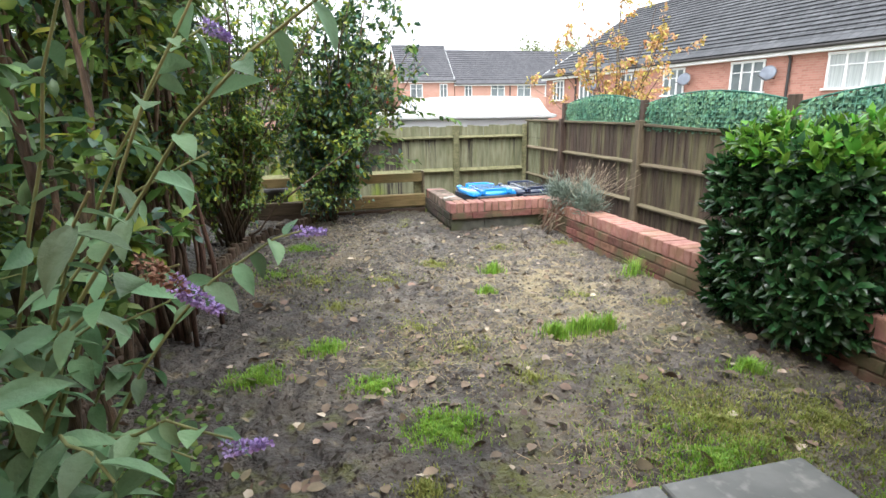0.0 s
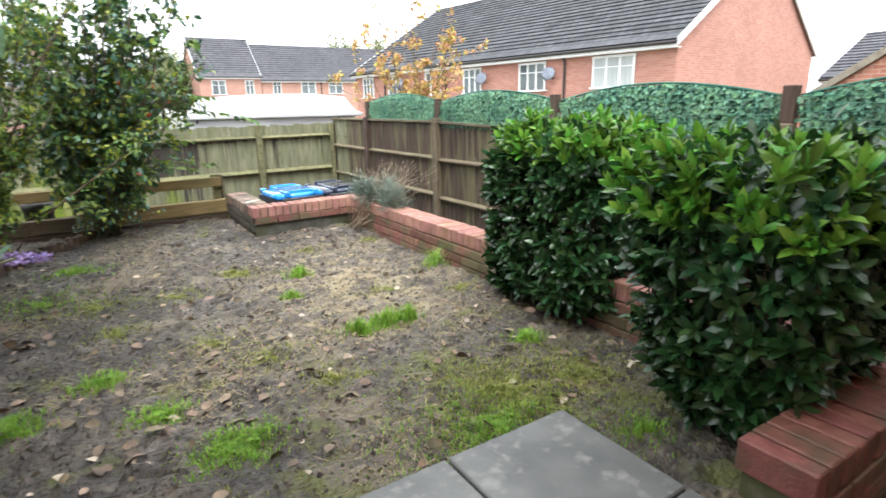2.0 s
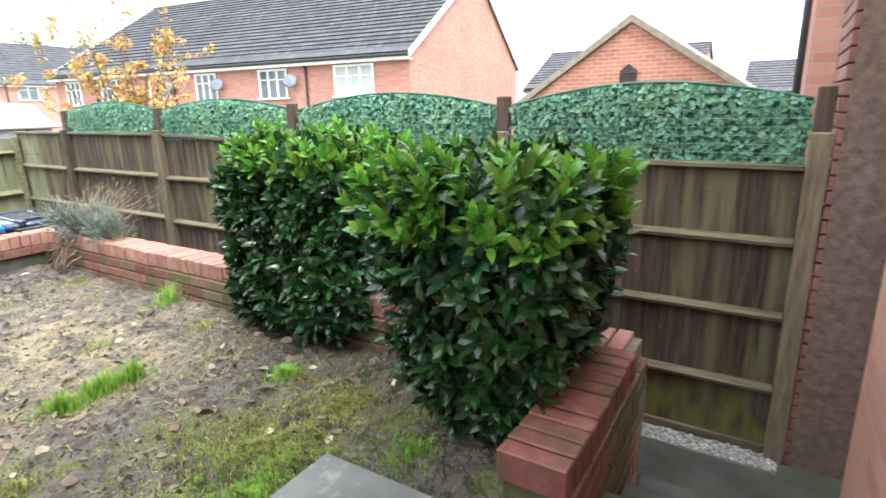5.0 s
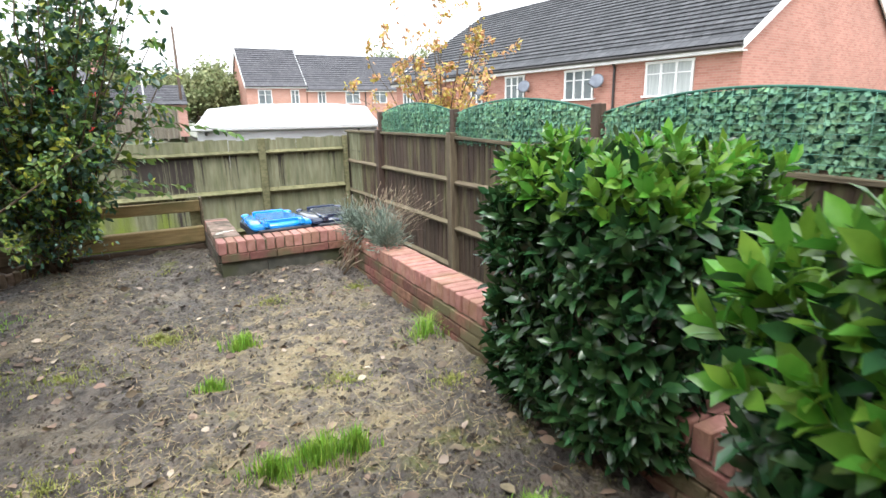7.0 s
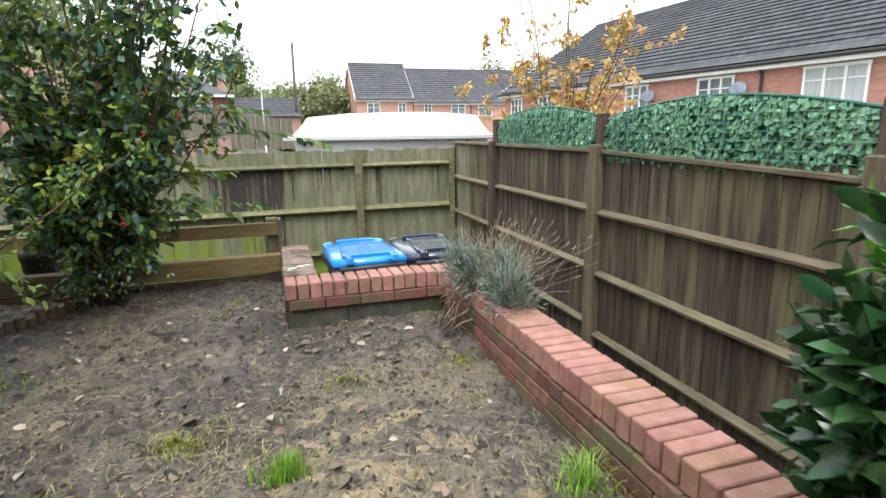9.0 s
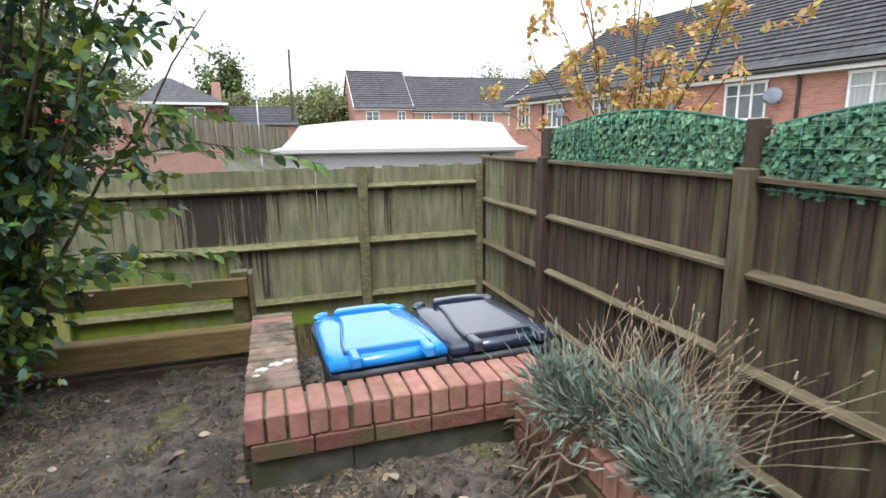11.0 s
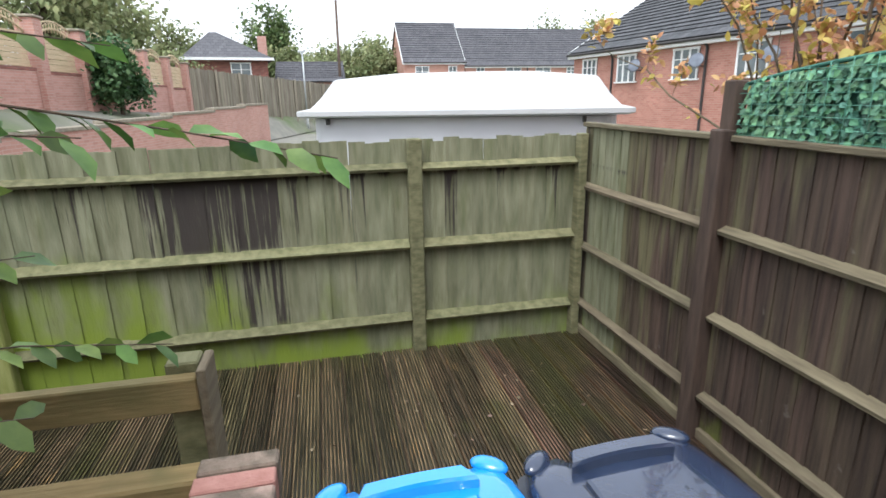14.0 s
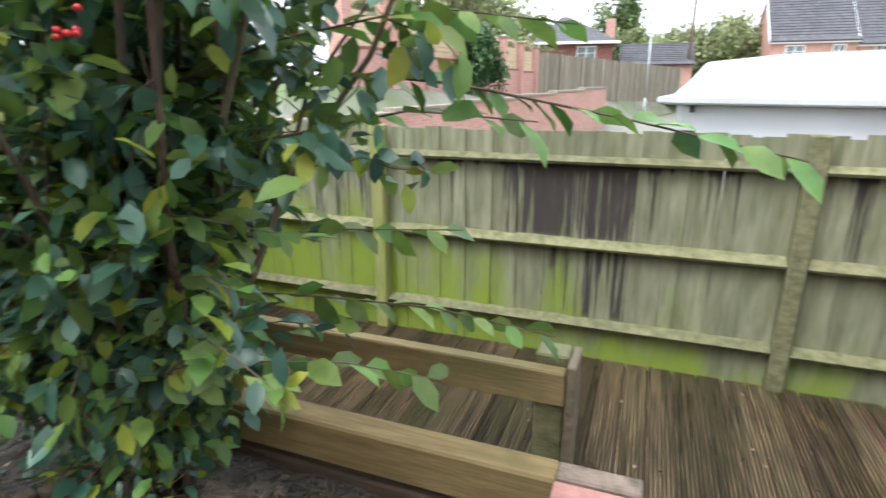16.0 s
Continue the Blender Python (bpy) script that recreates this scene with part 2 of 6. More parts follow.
WHITE = mat("white_paint", (0.74, 0.74, 0.74), (0.82, 0.82, 0.82), 3, 0.45, 0.05)
GLASS_DARK = mat("window_glass", (0.10, 0.12, 0.13), (0.24, 0.27, 0.28), 0.9, 0.08, 0.0)
CURTAIN = mat("pale_curtain", (0.32, 0.35, 0.35), (0.46, 0.48, 0.48), 2, 0.9, 0.2, stretch=(12, 12, 0.5))
CARAVAN = mat("caravan_roof", (0.43, 0.43, 0.44), (0.51, 0.51, 0.52), 1.2, 0.55, 0.05)
CARAVAN_BODY = mat("caravan_body", (0.50, 0.50, 0.54), (0.58, 0.58, 0.62), 1.2, 0.5, 0.05)
VERGE = mat("mortared_verge", (0.20, 0.17, 0.13), (0.30, 0.27, 0.21), 8, 0.9, 0.5)
PIPE = mat("black_pipe", (0.025, 0.022, 0.022), (0.04, 0.036, 0.036), 5, 0.5, 0.0)
DISH = mat("grey_dish", (0.12, 0.135, 0.17), (0.18, 0.20, 0.24), 5, 0.5, 0.0, metal=0.2)
STEEL = mat("galvanised_steel", (0.42, 0.44, 0.46), (0.52, 0.54, 0.56), 5, 0.5, 0.0, metal=0.5)
FAR_LEAF = mat("far_foliage", (0.07, 0.115, 0.035), (0.15, 0.20, 0.075), 0.6, 0.8, 0.0, "island", 0.4, trans=0.2)
FAR_LEAF_PALE = mat("far_pale_foliage", (0.17, 0.205, 0.09), (0.28, 0.30, 0.15), 0.6, 0.8, 0.0, "island", 0.35, trans=0.3)
IVY = mat("ivy_foliage", (0.035, 0.085, 0.03), (0.07, 0.14, 0.045), 2, 0.6, 0.0, "island", 0.35, trans=0.1)
ORANGE = mat("autumn_leaf", (0.52, 0.27, 0.13), (0.64, 0.40, 0.21), 3, 0.6, 0.0, "island", 0.3, trans=0.4)
GOLD = mat("golden_leaf", (0.46, 0.36, 0.07), (0.56, 0.46, 0.14), 3, 0.6, 0.0, "island", 0.3, trans=0.35)
BERRY = mat("red_berry", (0.45, 0.015, 0.02), (0.6, 0.03, 0.03), 20, 0.3, 0.0)
TRELLIS = mat("pale_timber_panel", (0.46, 0.36, 0.23), (0.6, 0.48, 0.32), 3, 0.8, 0.2, stretch=(1, 1, 8))
FENCE_FAR = mat("far_grey_fence", (0.16, 0.14, 0.105), (0.26, 0.23, 0.18), 2, 0.9, 0.4, "island", 0.25, (6, 6, 0.6))
BR_TERRACE = masonry("terrace_brick", (0.37, 0.165, 0.125), (0.46, 0.225, 0.175), (0.42, 0.28, 0.23))
TILE = masonry("grey_roof_tile", (0.05, 0.052, 0.058), (0.088, 0.09, 0.098), (0.022, 0.023, 0.026), 0.30, 0.2165, 0.012, 0.0)
TILE_FAR = masonry("slate_roof_tile", (0.075, 0.074, 0.084), (0.105, 0.104, 0.115), (0.04, 0.04, 0.046), 0.33, 0.22, 0.012, 0.0)
BR_FAR = masonry("far_terrace_brick", (0.42, 0.215, 0.165), (0.50, 0.275, 0.215), (0.48, 0.34, 0.28))
BR_GARAGE = masonry("garage_brick", (0.36, 0.145, 0.095), (0.48, 0.22, 0.15), (0.5, 0.37, 0.3))
BR_HOUSE = masonry("house_brick", (0.36, 0.155, 0.115), (0.46, 0.22, 0.165), (0.34, 0.24, 0.2))
BR_DARKER = masonry("passage_brick", (0.20, 0.075, 0.06), (0.30, 0.12, 0.095), (0.16, 0.115, 0.1))
BR_PINK = masonry("boundary_brick", (0.42, 0.215, 0.175), (0.50, 0.28, 0.235), (0.48, 0.35, 0.30))


class Layers:
    """Paints patches over the base colour of a mat()."""

    def __init__(self, m):
        self.m, self.n, self.l = m, m.node_tree.nodes, m.node_tree.links
        self.p = self.n["Principled BSDF"]
        self.col = self.p.inputs["Base Color"].links[0].from_socket
        self.geo = self.n.new("ShaderNodeNewGeometry")
        sep = self.n.new("ShaderNodeSeparateXYZ")
        self.l.new(self.geo.outputs["Position"], sep.inputs[0])
        self.x, self.y, self.z = sep.outputs

    def noise(self, stretch, scale, detail=5, rough=0.5):
        mp = self.n.new("ShaderNodeMapping")
        mp.inputs["Scale"].default_value = stretch
        self.l.new(self.geo.outputs["Position"], mp.inputs[0])
        no = self.n.new("ShaderNodeTexNoise")
        no.inputs["Scale"].default_value, no.inputs["Detail"].default_value, no.inputs["Roughness"].default_value = scale, detail, rough
        self.l.new(mp.outputs[0], no.inputs["Vector"])
        return no.outputs[0]

    def do(self, op, a, b=0.0):
        q = self.n.new("ShaderNodeMath")
        q.operation = op
        for i, s in enumerate((a, b)):
            if isinstance(s, (int, float)):
                q.inputs[i].default_value = s
            else:
                self.l.new(s, q.inputs[i])
        return q.outputs[0]

    def mad(self, a, k, c=0.0):
        return self.do("ADD", self.do("MULTIPLY", a, k), c)

    def ramp(self, v, lo, hi, top=1.0):
        r = self.n.new("ShaderNodeMapRange")
        r.interpolation_type = "SMOOTHSTEP"
        r.inputs[1].default_value, r.inputs[2].default_value, r.inputs[4].default_value = lo, hi, top
        self.l.new(v, r.inputs[0])
        return r.outputs[0]

    def near(self, v, at, lo, hi):
        """1 within lo of the value at, 0 beyond hi."""
        return self.ramp(self.do("ABSOLUTE", self.do("ADD", v, -at)), hi, lo)

    def blend(self, f, c):
        x = self.n.new("ShaderNodeMix")
        x.data_type = "RGBA"
        self.l.new(f, x.inputs[0])
        self.l.new(self.col, x.inputs[6])
        x.inputs[7].default_value = (*c, 1)
        self.col = x.outputs[2]

    def done(self):
        self.l.new(self.col, self.p.inputs["Base Color"])
        return self.m


def stained_fence():
    """Closeboard timber: grey-green, black mould run down from the rails, the top rail's shadow painted below it, algae
    above the deck.
    """
    k = Layers(mat("stained_fence_board", (0.145, 0.148, 0.085), (0.255, 0.255, 0.165), 4, 0.9, 0.5, "object", 0.12, (5, 5, 0.8), bump_scale=22))
    reach = k.do("ADD", k.mad(k.noise((2.2, 1, 0.9), 1.5), 1.6), k.mad(k.z, -0.75))
    reach = k.do("ADD", reach, k.mad(k.x, -0.15))
    k.blend(k.ramp(reach, 0.50, 1.05), (0.20, 0.265, 0.03))
    k.blend(k.ramp(k.noise((5, 5, 1.2), 2.0), 0.52, 0.75, 0.6), (0.115, 0.125, 0.05))
    # black runs below each rail, board by board; long where the coating has gone
    runs = k.noise((17, 17, 0.7), 1.3, 5, 0.65)
    board = k.n.new("ShaderNodeTexWhiteNoise")
    board.noise_dimensions = "1D"
    k.l.new(k.do("FLOOR", k.mad(k.x, 1 / 0.0935, 2.047 / 0.0935)), board.inputs["W"])
    for top, low, gain, fall in ((0.79, 0.27, 0.37, -0.26), (0.235, -0.27, 0.38, -0.20)):
        drop = k.mad(k.z, -1.0, top)
        bare = k.near(k.x, 1.12 if top > 0.5 else 1.26, 0.16, 0.75 if top > 0.5 else 0.45)
        v = k.do("ADD", k.mad(runs, 1.55, -0.93), k.mad(board.outputs["Value"], 0.42))
        v = k.do("ADD", k.do("ADD", v, k.do("MULTIPLY", bare, gain)), k.mad(drop, fall, 0.05 if top > 0.5 else -0.16))
        # extra darkening right below the top rail paints in its cast shadow
        if top > 0.5:
            v = k.do("ADD", v, k.ramp(drop, 0.07, 0.0, 0.22))
        inside = k.do("MULTIPLY", k.ramp(drop, -0.01, 0.012), k.ramp(k.z, low - 0.04, low + 0.06))
        k.blend(k.do("MULTIPLY", k.ramp(v, 0.15, 0.37, 0.94), inside), (0.034, 0.025, 0.024))
    return k.done()


def aged_board():
    """Brown fence board, grey-green where the stain has weathered, algae at its foot."""
    k = Layers(mat("brown_fence_board", (0.036, 0.022, 0.016), (0.10, 0.068, 0.048), 4, 0.8, 0.7, "object", 0.2, (9, 9, 0.6), bump_scale=18))
    north = k.ramp(k.y, 7.0, 8.6)
    south = k.ramp(k.y, 6.6, 4.2)
    pale = k.do("ADD", k.noise((7, 7, 0.8), 1.6), k.do("MULTIPLY", k.do("ADD", north, k.mad(south, 0.6)), 0.16))
    pale = k.do("ADD", pale, k.mad(k.z, 0.06))
    k.blend(k.ramp(pale, 0.54, 0.78, 0.85), (0.165, 0.15, 0.075))
    k.blend(k.ramp(k.noise((6, 6, 6), 1.4, 6, 0.65), 0.63, 0.70, 0.5), (0.19, 0.17, 0.14))
    foot = k.do("ADD", k.noise((3, 3, 1.5), 1.5), k.mad(k.z, -0.55, -0.25))
    k.blend(k.ramp(foot, 0.54, 0.70, 0.8), (0.15, 0.17, 0.03))
    return k.done()


def trodden_mud():
    """Wet dark mud with drier tan crust, moss and silt."""
    k = Layers(mat("mud", (0.044, 0.037, 0.032), (0.19, 0.163, 0.138), 13, 0.42, 1.0, bump_scale=42, depth=0.05, detail=9))
    k.blend(k.ramp(k.noise((1, 1, 1), 1.7, 6, 0.6), 0.50, 0.60, 0.6), (0.24, 0.20, 0.14))
    k.blend(k.ramp(k.do("ADD", k.noise((1, 1.3, 1), 1.1, 6, 0.6), k.mad(k.ramp(k.x, 1.0, -0.4), -0.09)), 0.50, 0.40, 0.65), (0.047, 0.041, 0.038))
    tan = k.do("MULTIPLY", k.near(k.x, 1.6, 0.0, 0.75), k.near(k.y, 3.4, 0.1, 1.4))
    k.blend(k.ramp(k.do("ADD", k.noise((1, 1, 1), 5.0, 7, 0.6), k.mad(tan, 0.17)), 0.60, 0.70, 0.9), (0.36, 0.295, 0.18))
    green = k.do("ADD", k.noise((1, 1, 1), 2.3, 7, 0.65), k.mad(k.ramp(k.y, 3.2, 1.3), 0.07))
    k.blend(k.ramp(green, 0.575, 0.68, 0.8), (0.135, 0.145, 0.035))
    k.blend(k.ramp(k.noise((1, 1, 1), 10.0, 5, 0.6), 0.59, 0.67, 0.7), (0.022, 0.018, 0.015))
    wet = k.ramp(k.noise((1, 1, 1), 3.1, 5), 0.45, 0.62)
    k.l.new(k.mad(wet, 0.42, 0.34), k.p.inputs["Roughness"])
    return k.done()


def wet_decking():
    """Grooved softwood, tan to black board by board, green at the east end."""
    k = Layers(mat("wet_decking", (0.04, 0.027, 0.017), (0.20, 0.135, 0.078), 6, 0.24, 0.6, "object", 0.5, (9, 0.55, 9), bump_scale=20))
    k.blend(k.ramp(k.noise((7, 0.5, 1), 1.5, 5, 0.6), 0.50, 0.66, 0.8), (0.018, 0.015, 0.012))
    k.blend(k.ramp(k.noise((5, 1.2, 1), 1.9, 6, 0.65), 0.60, 0.70, 0.8), (0.27, 0.165, 0.075))
    k.blend(k.ramp(k.do("ADD", k.noise((2, 1, 1), 1.4), k.mad(k.ramp(k.x, 2.4, 3.5), 0.16)), 0.57, 0.72, 0.6), (0.075, 0.08, 0.022))
    return k.done()


DECK = wet_decking()
FENCE_STAINED = stained_fence()
BOARD_BROWN = aged_board()
MUD = trodden_mud()

# ---- building helpers ----
def finish(name, bm, material, parent=None, label="", smooth=False):
    me = bpy.data.meshes.new(name)
    bm.normal_update()
    bm.to_mesh(me)
    bm.free()
    me.materials.append(material)
    if smooth:
        me.polygons.foreach_set("use_smooth", [True] * len(me.polygons))
    ob = new(name, me)
    ob.parent = parent
    if label:
        ob["label"] = label
    return ob


def part(name, bm, material, parent, label="", smooth=False):
    return finish(name, bm, material, parent, label, smooth)


def thing(name, label, category, group="", kind="", at=(0, 0, 0), rz=0.0):
    ob = new(name)
    ob.matrix_world = pose(*at, 0, 0, rz)
    ob.empty_display_size = 0.05
    return tagged(ob, label, category, group, kind)


def box(bm, x0, x1, y0, y1, z0, z1, bevel=0.0):
    r = bmesh.ops.create_cube(bm, size=1.0, matrix=Matrix.LocRotScale(((x0 + x1) / 2, (y0 + y1) / 2, (z0 + z1) / 2), None, (x1 - x0, y1 - y0, z1 - z0)))
    if bevel:
        es = {e for v in r["verts"] for e in v.link_edges}
        bmesh.ops.bevel(bm, geom=list(es), offset=bevel, segments=1, affect="EDGES")
    return bm


def bx(*a, bevel=0.0):
    return box(bmesh.new(), *a, bevel=bevel)


def block_mesh(name, sx, sy, sz, material, bevel=0.004):
    bm = bx(-sx / 2, sx / 2, -sy / 2, sy / 2, -sz / 2, sz / 2, bevel=bevel)
    me = bpy.data.meshes.new(name)
    bm.to_mesh(me)
    bm.free()
    me.materials.append(material)
    return me


def piece(name, me, parent, m):
    ob = new(name, me)
    ob.parent = parent
    ob.matrix_basis = m
    return ob


def soup(name, verts, faces, material, parent=None, label="", smooth=False):
    me = bpy.data.meshes.new(name)
    me.from_pydata([tuple(v) for v in verts], [], faces)
    me.materials.append(material)
    if smooth:
        me.polygons.foreach_set("use_smooth", [True] * len(me.polygons))
    ob = new(name, me)
    ob.parent = parent
    if label:
        ob["label"] = label
    return ob


LEAF_V = np.array([(0, 0, 0), (0.22, 0.3, 0.05), (-0.22, 0.3, 0.05), (0, 0.34, 0), (0.215, 0.68, 0.02), (-0.215, 0.68, 0.02), (0, 0.7, -0.04), (0, 1, -0.14)])
LEAF_F = [(0, 1, 3), (0, 3, 2), (1, 4, 6, 3), (3, 6, 5, 2), (4, 7, 6), (6, 7, 5)]
QUAD_V = np.array([(0, 0, 0), (0.3, 0.45, 0.06), (0, 1, -0.05), (-0.3, 0.45, 0.06)])
QUAD_F = [(0, 1, 2), (0, 2, 3)]
rng = np.random.default_rng(7)


def frames_of(dirs, ups):
    """Turns with y along dirs and z near ups."""
    y = dirs / np.linalg.norm(dirs, axis=1, keepdims=True)
    x = np.cross(y, ups)
    x /= np.linalg.norm(x, axis=1, keepdims=True) + 1e-9
    z = np.cross(x, y)
    return np.stack([x, y, z], axis=2)


def leaves(name, pos, dirs, sizes, material, parent, width=1.0, simple=False, label="", ups=None):
    pos, dirs, sizes = np.asarray(pos, float), np.asarray(dirs, float), np.asarray(sizes, float)
    if ups is None:
        ups = np.tile((0, 0, 1.0), (len(pos), 1)) + rng.normal(0, 0.5, (len(pos), 3))
    base, tri = (QUAD_V, QUAD_F) if simple else (LEAF_V, LEAF_F)
    base = base * (width, 1, 1)
    turn = frames_of(dirs, ups)
    v = np.einsum("nij,kj->nki", turn, base) * sizes[:, None, None] + pos[:, None, :]
    k = len(base)
    faces = [tuple(i * k + a for a in q) for i in range(len(pos)) for q in tri]
    ob = soup(name, v.reshape(-1, 3), faces, material, parent, label, not simple)
    ob["kind"] = "stuff"
    return ob


def tube_data(verts, faces, pts, r0, r1, sides=5):
    pts = [Vector(p) for p in pts]
    o = len(verts)
    for i, p in enumerate(pts):
        d = (pts[min(i + 1, len(pts) - 1)] - pts[max(i - 1, 0)]).normalized()
        a = d.orthogonal().normalized()
        b = d.cross(a)
        r = r0 + (r1 - r0) * i / max(1, len(pts) - 1)
        for s in range(sides):
            w = 2 * math.pi * s / sides
            verts.append(p + (a * math.cos(w) + b * math.sin(w)) * r)
    for i in range(len(pts) - 1):
        for s in range(sides):
            q = (s + 1) % sides
            faces.append((o + i * sides + s, o + i * sides + q, o + (i + 1) * sides + q, o + (i + 1) * sides + s))
    faces.append(tuple(o + s for s in reversed(range(sides))))
    faces.append(tuple(o + (len(pts) - 1) * sides + s for s in range(sides)))


def tubes(name, lines, material, parent, sides=5, label=""):
    v, f = [], []
    for pts, r0, r1 in lines:
        tube_data(v, f, pts, r0, r1, sides)
    return soup(name, v, f, material, parent, label, True)


def arc(a, b, sag=0.0, wob=0.0, n=7):
    a, b = Vector(a), Vector(b)
    out = []
    for i in range(n):
        t = i / (n - 1)
        p = a.lerp(b, t)
        p.z += sag * 4 * t * (1 - t)
        if 0 < i:
            p += Vector(rng.normal(0, wob, 3)) if wob else Vector()
        out.append(p)
    return out


def along(pts, t):
    u = t * (len(pts) - 1)
    i = min(int(u), len(pts) - 2)
    return pts[i].lerp(pts[i + 1], u - i), (pts[i + 1] - pts[i]).normalized()


# ---- ground, bed, patio, deck ----
DECK_Z, PATH_Z = -0.53, -0.76


def mud_z(x, y):
    z = 0.028 * noise.noise((x * 1.1, y * 1.1, 0)) + 0.02 * noise.noise((x * 4.5, y * 4.5, 3)) + 0.024 * noise.noise((x * 11, y * 11, 7)) + 0.02 * noise.noise((x * 24, y * 24, 9))
    return z + 0.10 * max(0.0, -x - 0.7) * 0.5 - 0.005


def grid_sheet(name, x0, x1, y0, y1, step, height, material, skirt=0.0):
    nx, ny = int((x1 - x0) / step) + 1, int((y1 - y0) / step) + 1
    v = [(x0 + (x1 - x0) * i / (nx - 1), y0 + (y1 - y0) * j / (ny - 1)) for j in range(ny) for i in range(nx)]
    v = [(x, y, height(x, y)) for x, y in v]
    f = [(j * nx + i, j * nx + i + 1, (j + 1) * nx + i + 1, (j + 1) * nx + i) for j in range(ny - 1) for i in range(nx - 1)]
    return soup(name, v, f, material, None, "", True)


tagged(grid_sheet("garden_bed", -2.0, 2.50, 0.55, 6.63, 0.021, mud_z, MUD), "bare muddy ground with straw and thin grass", "mud", kind="structure")
bm = bmesh.new()
bmesh.ops.create_grid(bm, x_segments=2, y_segments=2, size=600)
bmesh.ops.translate(bm, verts=bm.verts, vec=(0, 0, -0.95))
tagged(finish("ground", bm, SOIL), "flat ground that reaches the horizon", "ground", kind="structure")
tagged(finish("soil_core", bx(-2.0, 2.44, 0.62, 6.55, -0.94, -0.12), SLEEPER_OLD), "earth under the raised garden", "soil", kind="structure")
tagged(finish("passage_paving", bx(2.68, 3.75, -6, 5.6, -0.94, PATH_Z, bevel=0.0), PAVING), "grey paved side passage below the garden", "paving", kind="structure")
tagged(finish("gravel_strip", bx(3.50, 3.655, -0.2, 5.5, PATH_Z - 0.02, PATH_Z + 0.012), GRAVEL), "narrow strip of gravel beside the fence", "gravel", kind="structure")

v, f = [], []
for _ in range(900):
    x, y, r = rng.uniform(3.51, 3.65), rng.uniform(-0.2, 1.9), rng.uniform(0.006, 0.016)
    o, a = len(v), rng.uniform(0, 1.57)
    for zz, rr in ((-0.3, 0.75), (0.35, 1.0), (0.8, 0.55)):
        v += [(x + r * rr * 1.3 * math.cos(a + k * 1.257), y + r * rr * math.sin(a + k * 1.257), PATH_Z + 0.014 + r * zz * 0.8) for k in range(5)]
    f += [(o + q * 5 + k, o + q * 5 + (k + 1) % 5, o + q * 5 + 5 + (k + 1) % 5, o + q * 5 + 5 + k) for q in (0, 1) for k in range(5)]
    f.append(tuple(range(o + 10, o + 15)))
tagged(soup("pebbles", v, f, PEBBLE), "loose grey and white pebbles along the fence", "pebbles", kind="stuff")

patio = thing("patio", "grey riven stone paving slabs", "patio", kind="structure")
slab_me = block_mesh("slab", 0.568, 0.568, 0.05, SLAB, 0.006)
for i in range(6):
    for j in range(3):
        piece("slab", slab_me, patio, pose(1.34 - i * 0.58, 1.03 - j * 0.58, 0.0, 0.3 * math.sin(i * 3 + j), 0.3 * math.cos(i + j * 2), 0))
part("bedding", bx(-1.85, 1.60, -0.37, 1.30, -0.9, -0.022), MORTAR, patio)

steps = thing("garden_steps", "grey stone steps down to the side passage", "steps", kind="structure")
for k in range(3):
    part("step", bx(1.64 + 0.34 * k, 2.0 + 0.34 * k, -0.37, 0.375, -0.94, -0.19 * k - 0.03 - 0.003 * k, bevel=0.008), PAVING, steps)

deck = thing("deck", "wet grooved brown timber decking", "decking", kind="structure")
part("joists", bx(-2.0, 3.62, 5.66, 8.8, -0.9, DECK_Z - 0.032), SLEEPER_OLD, deck)


def deck_board_mesh(length):
    bm = bmesh.new()
    n, w = 7, 0.136
    prof = []
    for i in range(n):
        x = -w / 2 + w * i / n
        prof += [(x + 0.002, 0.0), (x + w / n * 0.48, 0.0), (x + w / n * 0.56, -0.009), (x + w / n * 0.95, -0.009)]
    top0 = [bm.verts.new((x, -length / 2, z)) for x, z in prof]
    top1 = [bm.verts.new((x, length / 2, z)) for x, z in prof]
    # ridge tops keep the timber; groove sides and floors get the painted shade
    for i in range(len(prof) - 1):
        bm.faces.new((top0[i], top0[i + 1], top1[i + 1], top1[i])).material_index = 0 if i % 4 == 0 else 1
    a = [bm.verts.new((x, s * length / 2, -0.03)) for x in (prof[0][0], prof[-1][0]) for s in (-1, 1)]
    bm.faces.new((top0[0], top1[0], a[1], a[0]))
    bm.faces.new((top0[-1], a[2], a[3], top1[-1]))
    me = bpy.data.meshes.new("deck_board")
    bm.to_mesh(me)
    bm.free()
    me.materials.append(DECK)
    me.materials.append(DECK_GROOVE_SHADE)
    return me


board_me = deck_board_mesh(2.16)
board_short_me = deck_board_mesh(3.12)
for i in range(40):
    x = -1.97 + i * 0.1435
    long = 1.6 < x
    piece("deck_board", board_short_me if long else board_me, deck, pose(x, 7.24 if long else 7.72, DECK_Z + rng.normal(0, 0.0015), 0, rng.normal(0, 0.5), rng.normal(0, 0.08)))


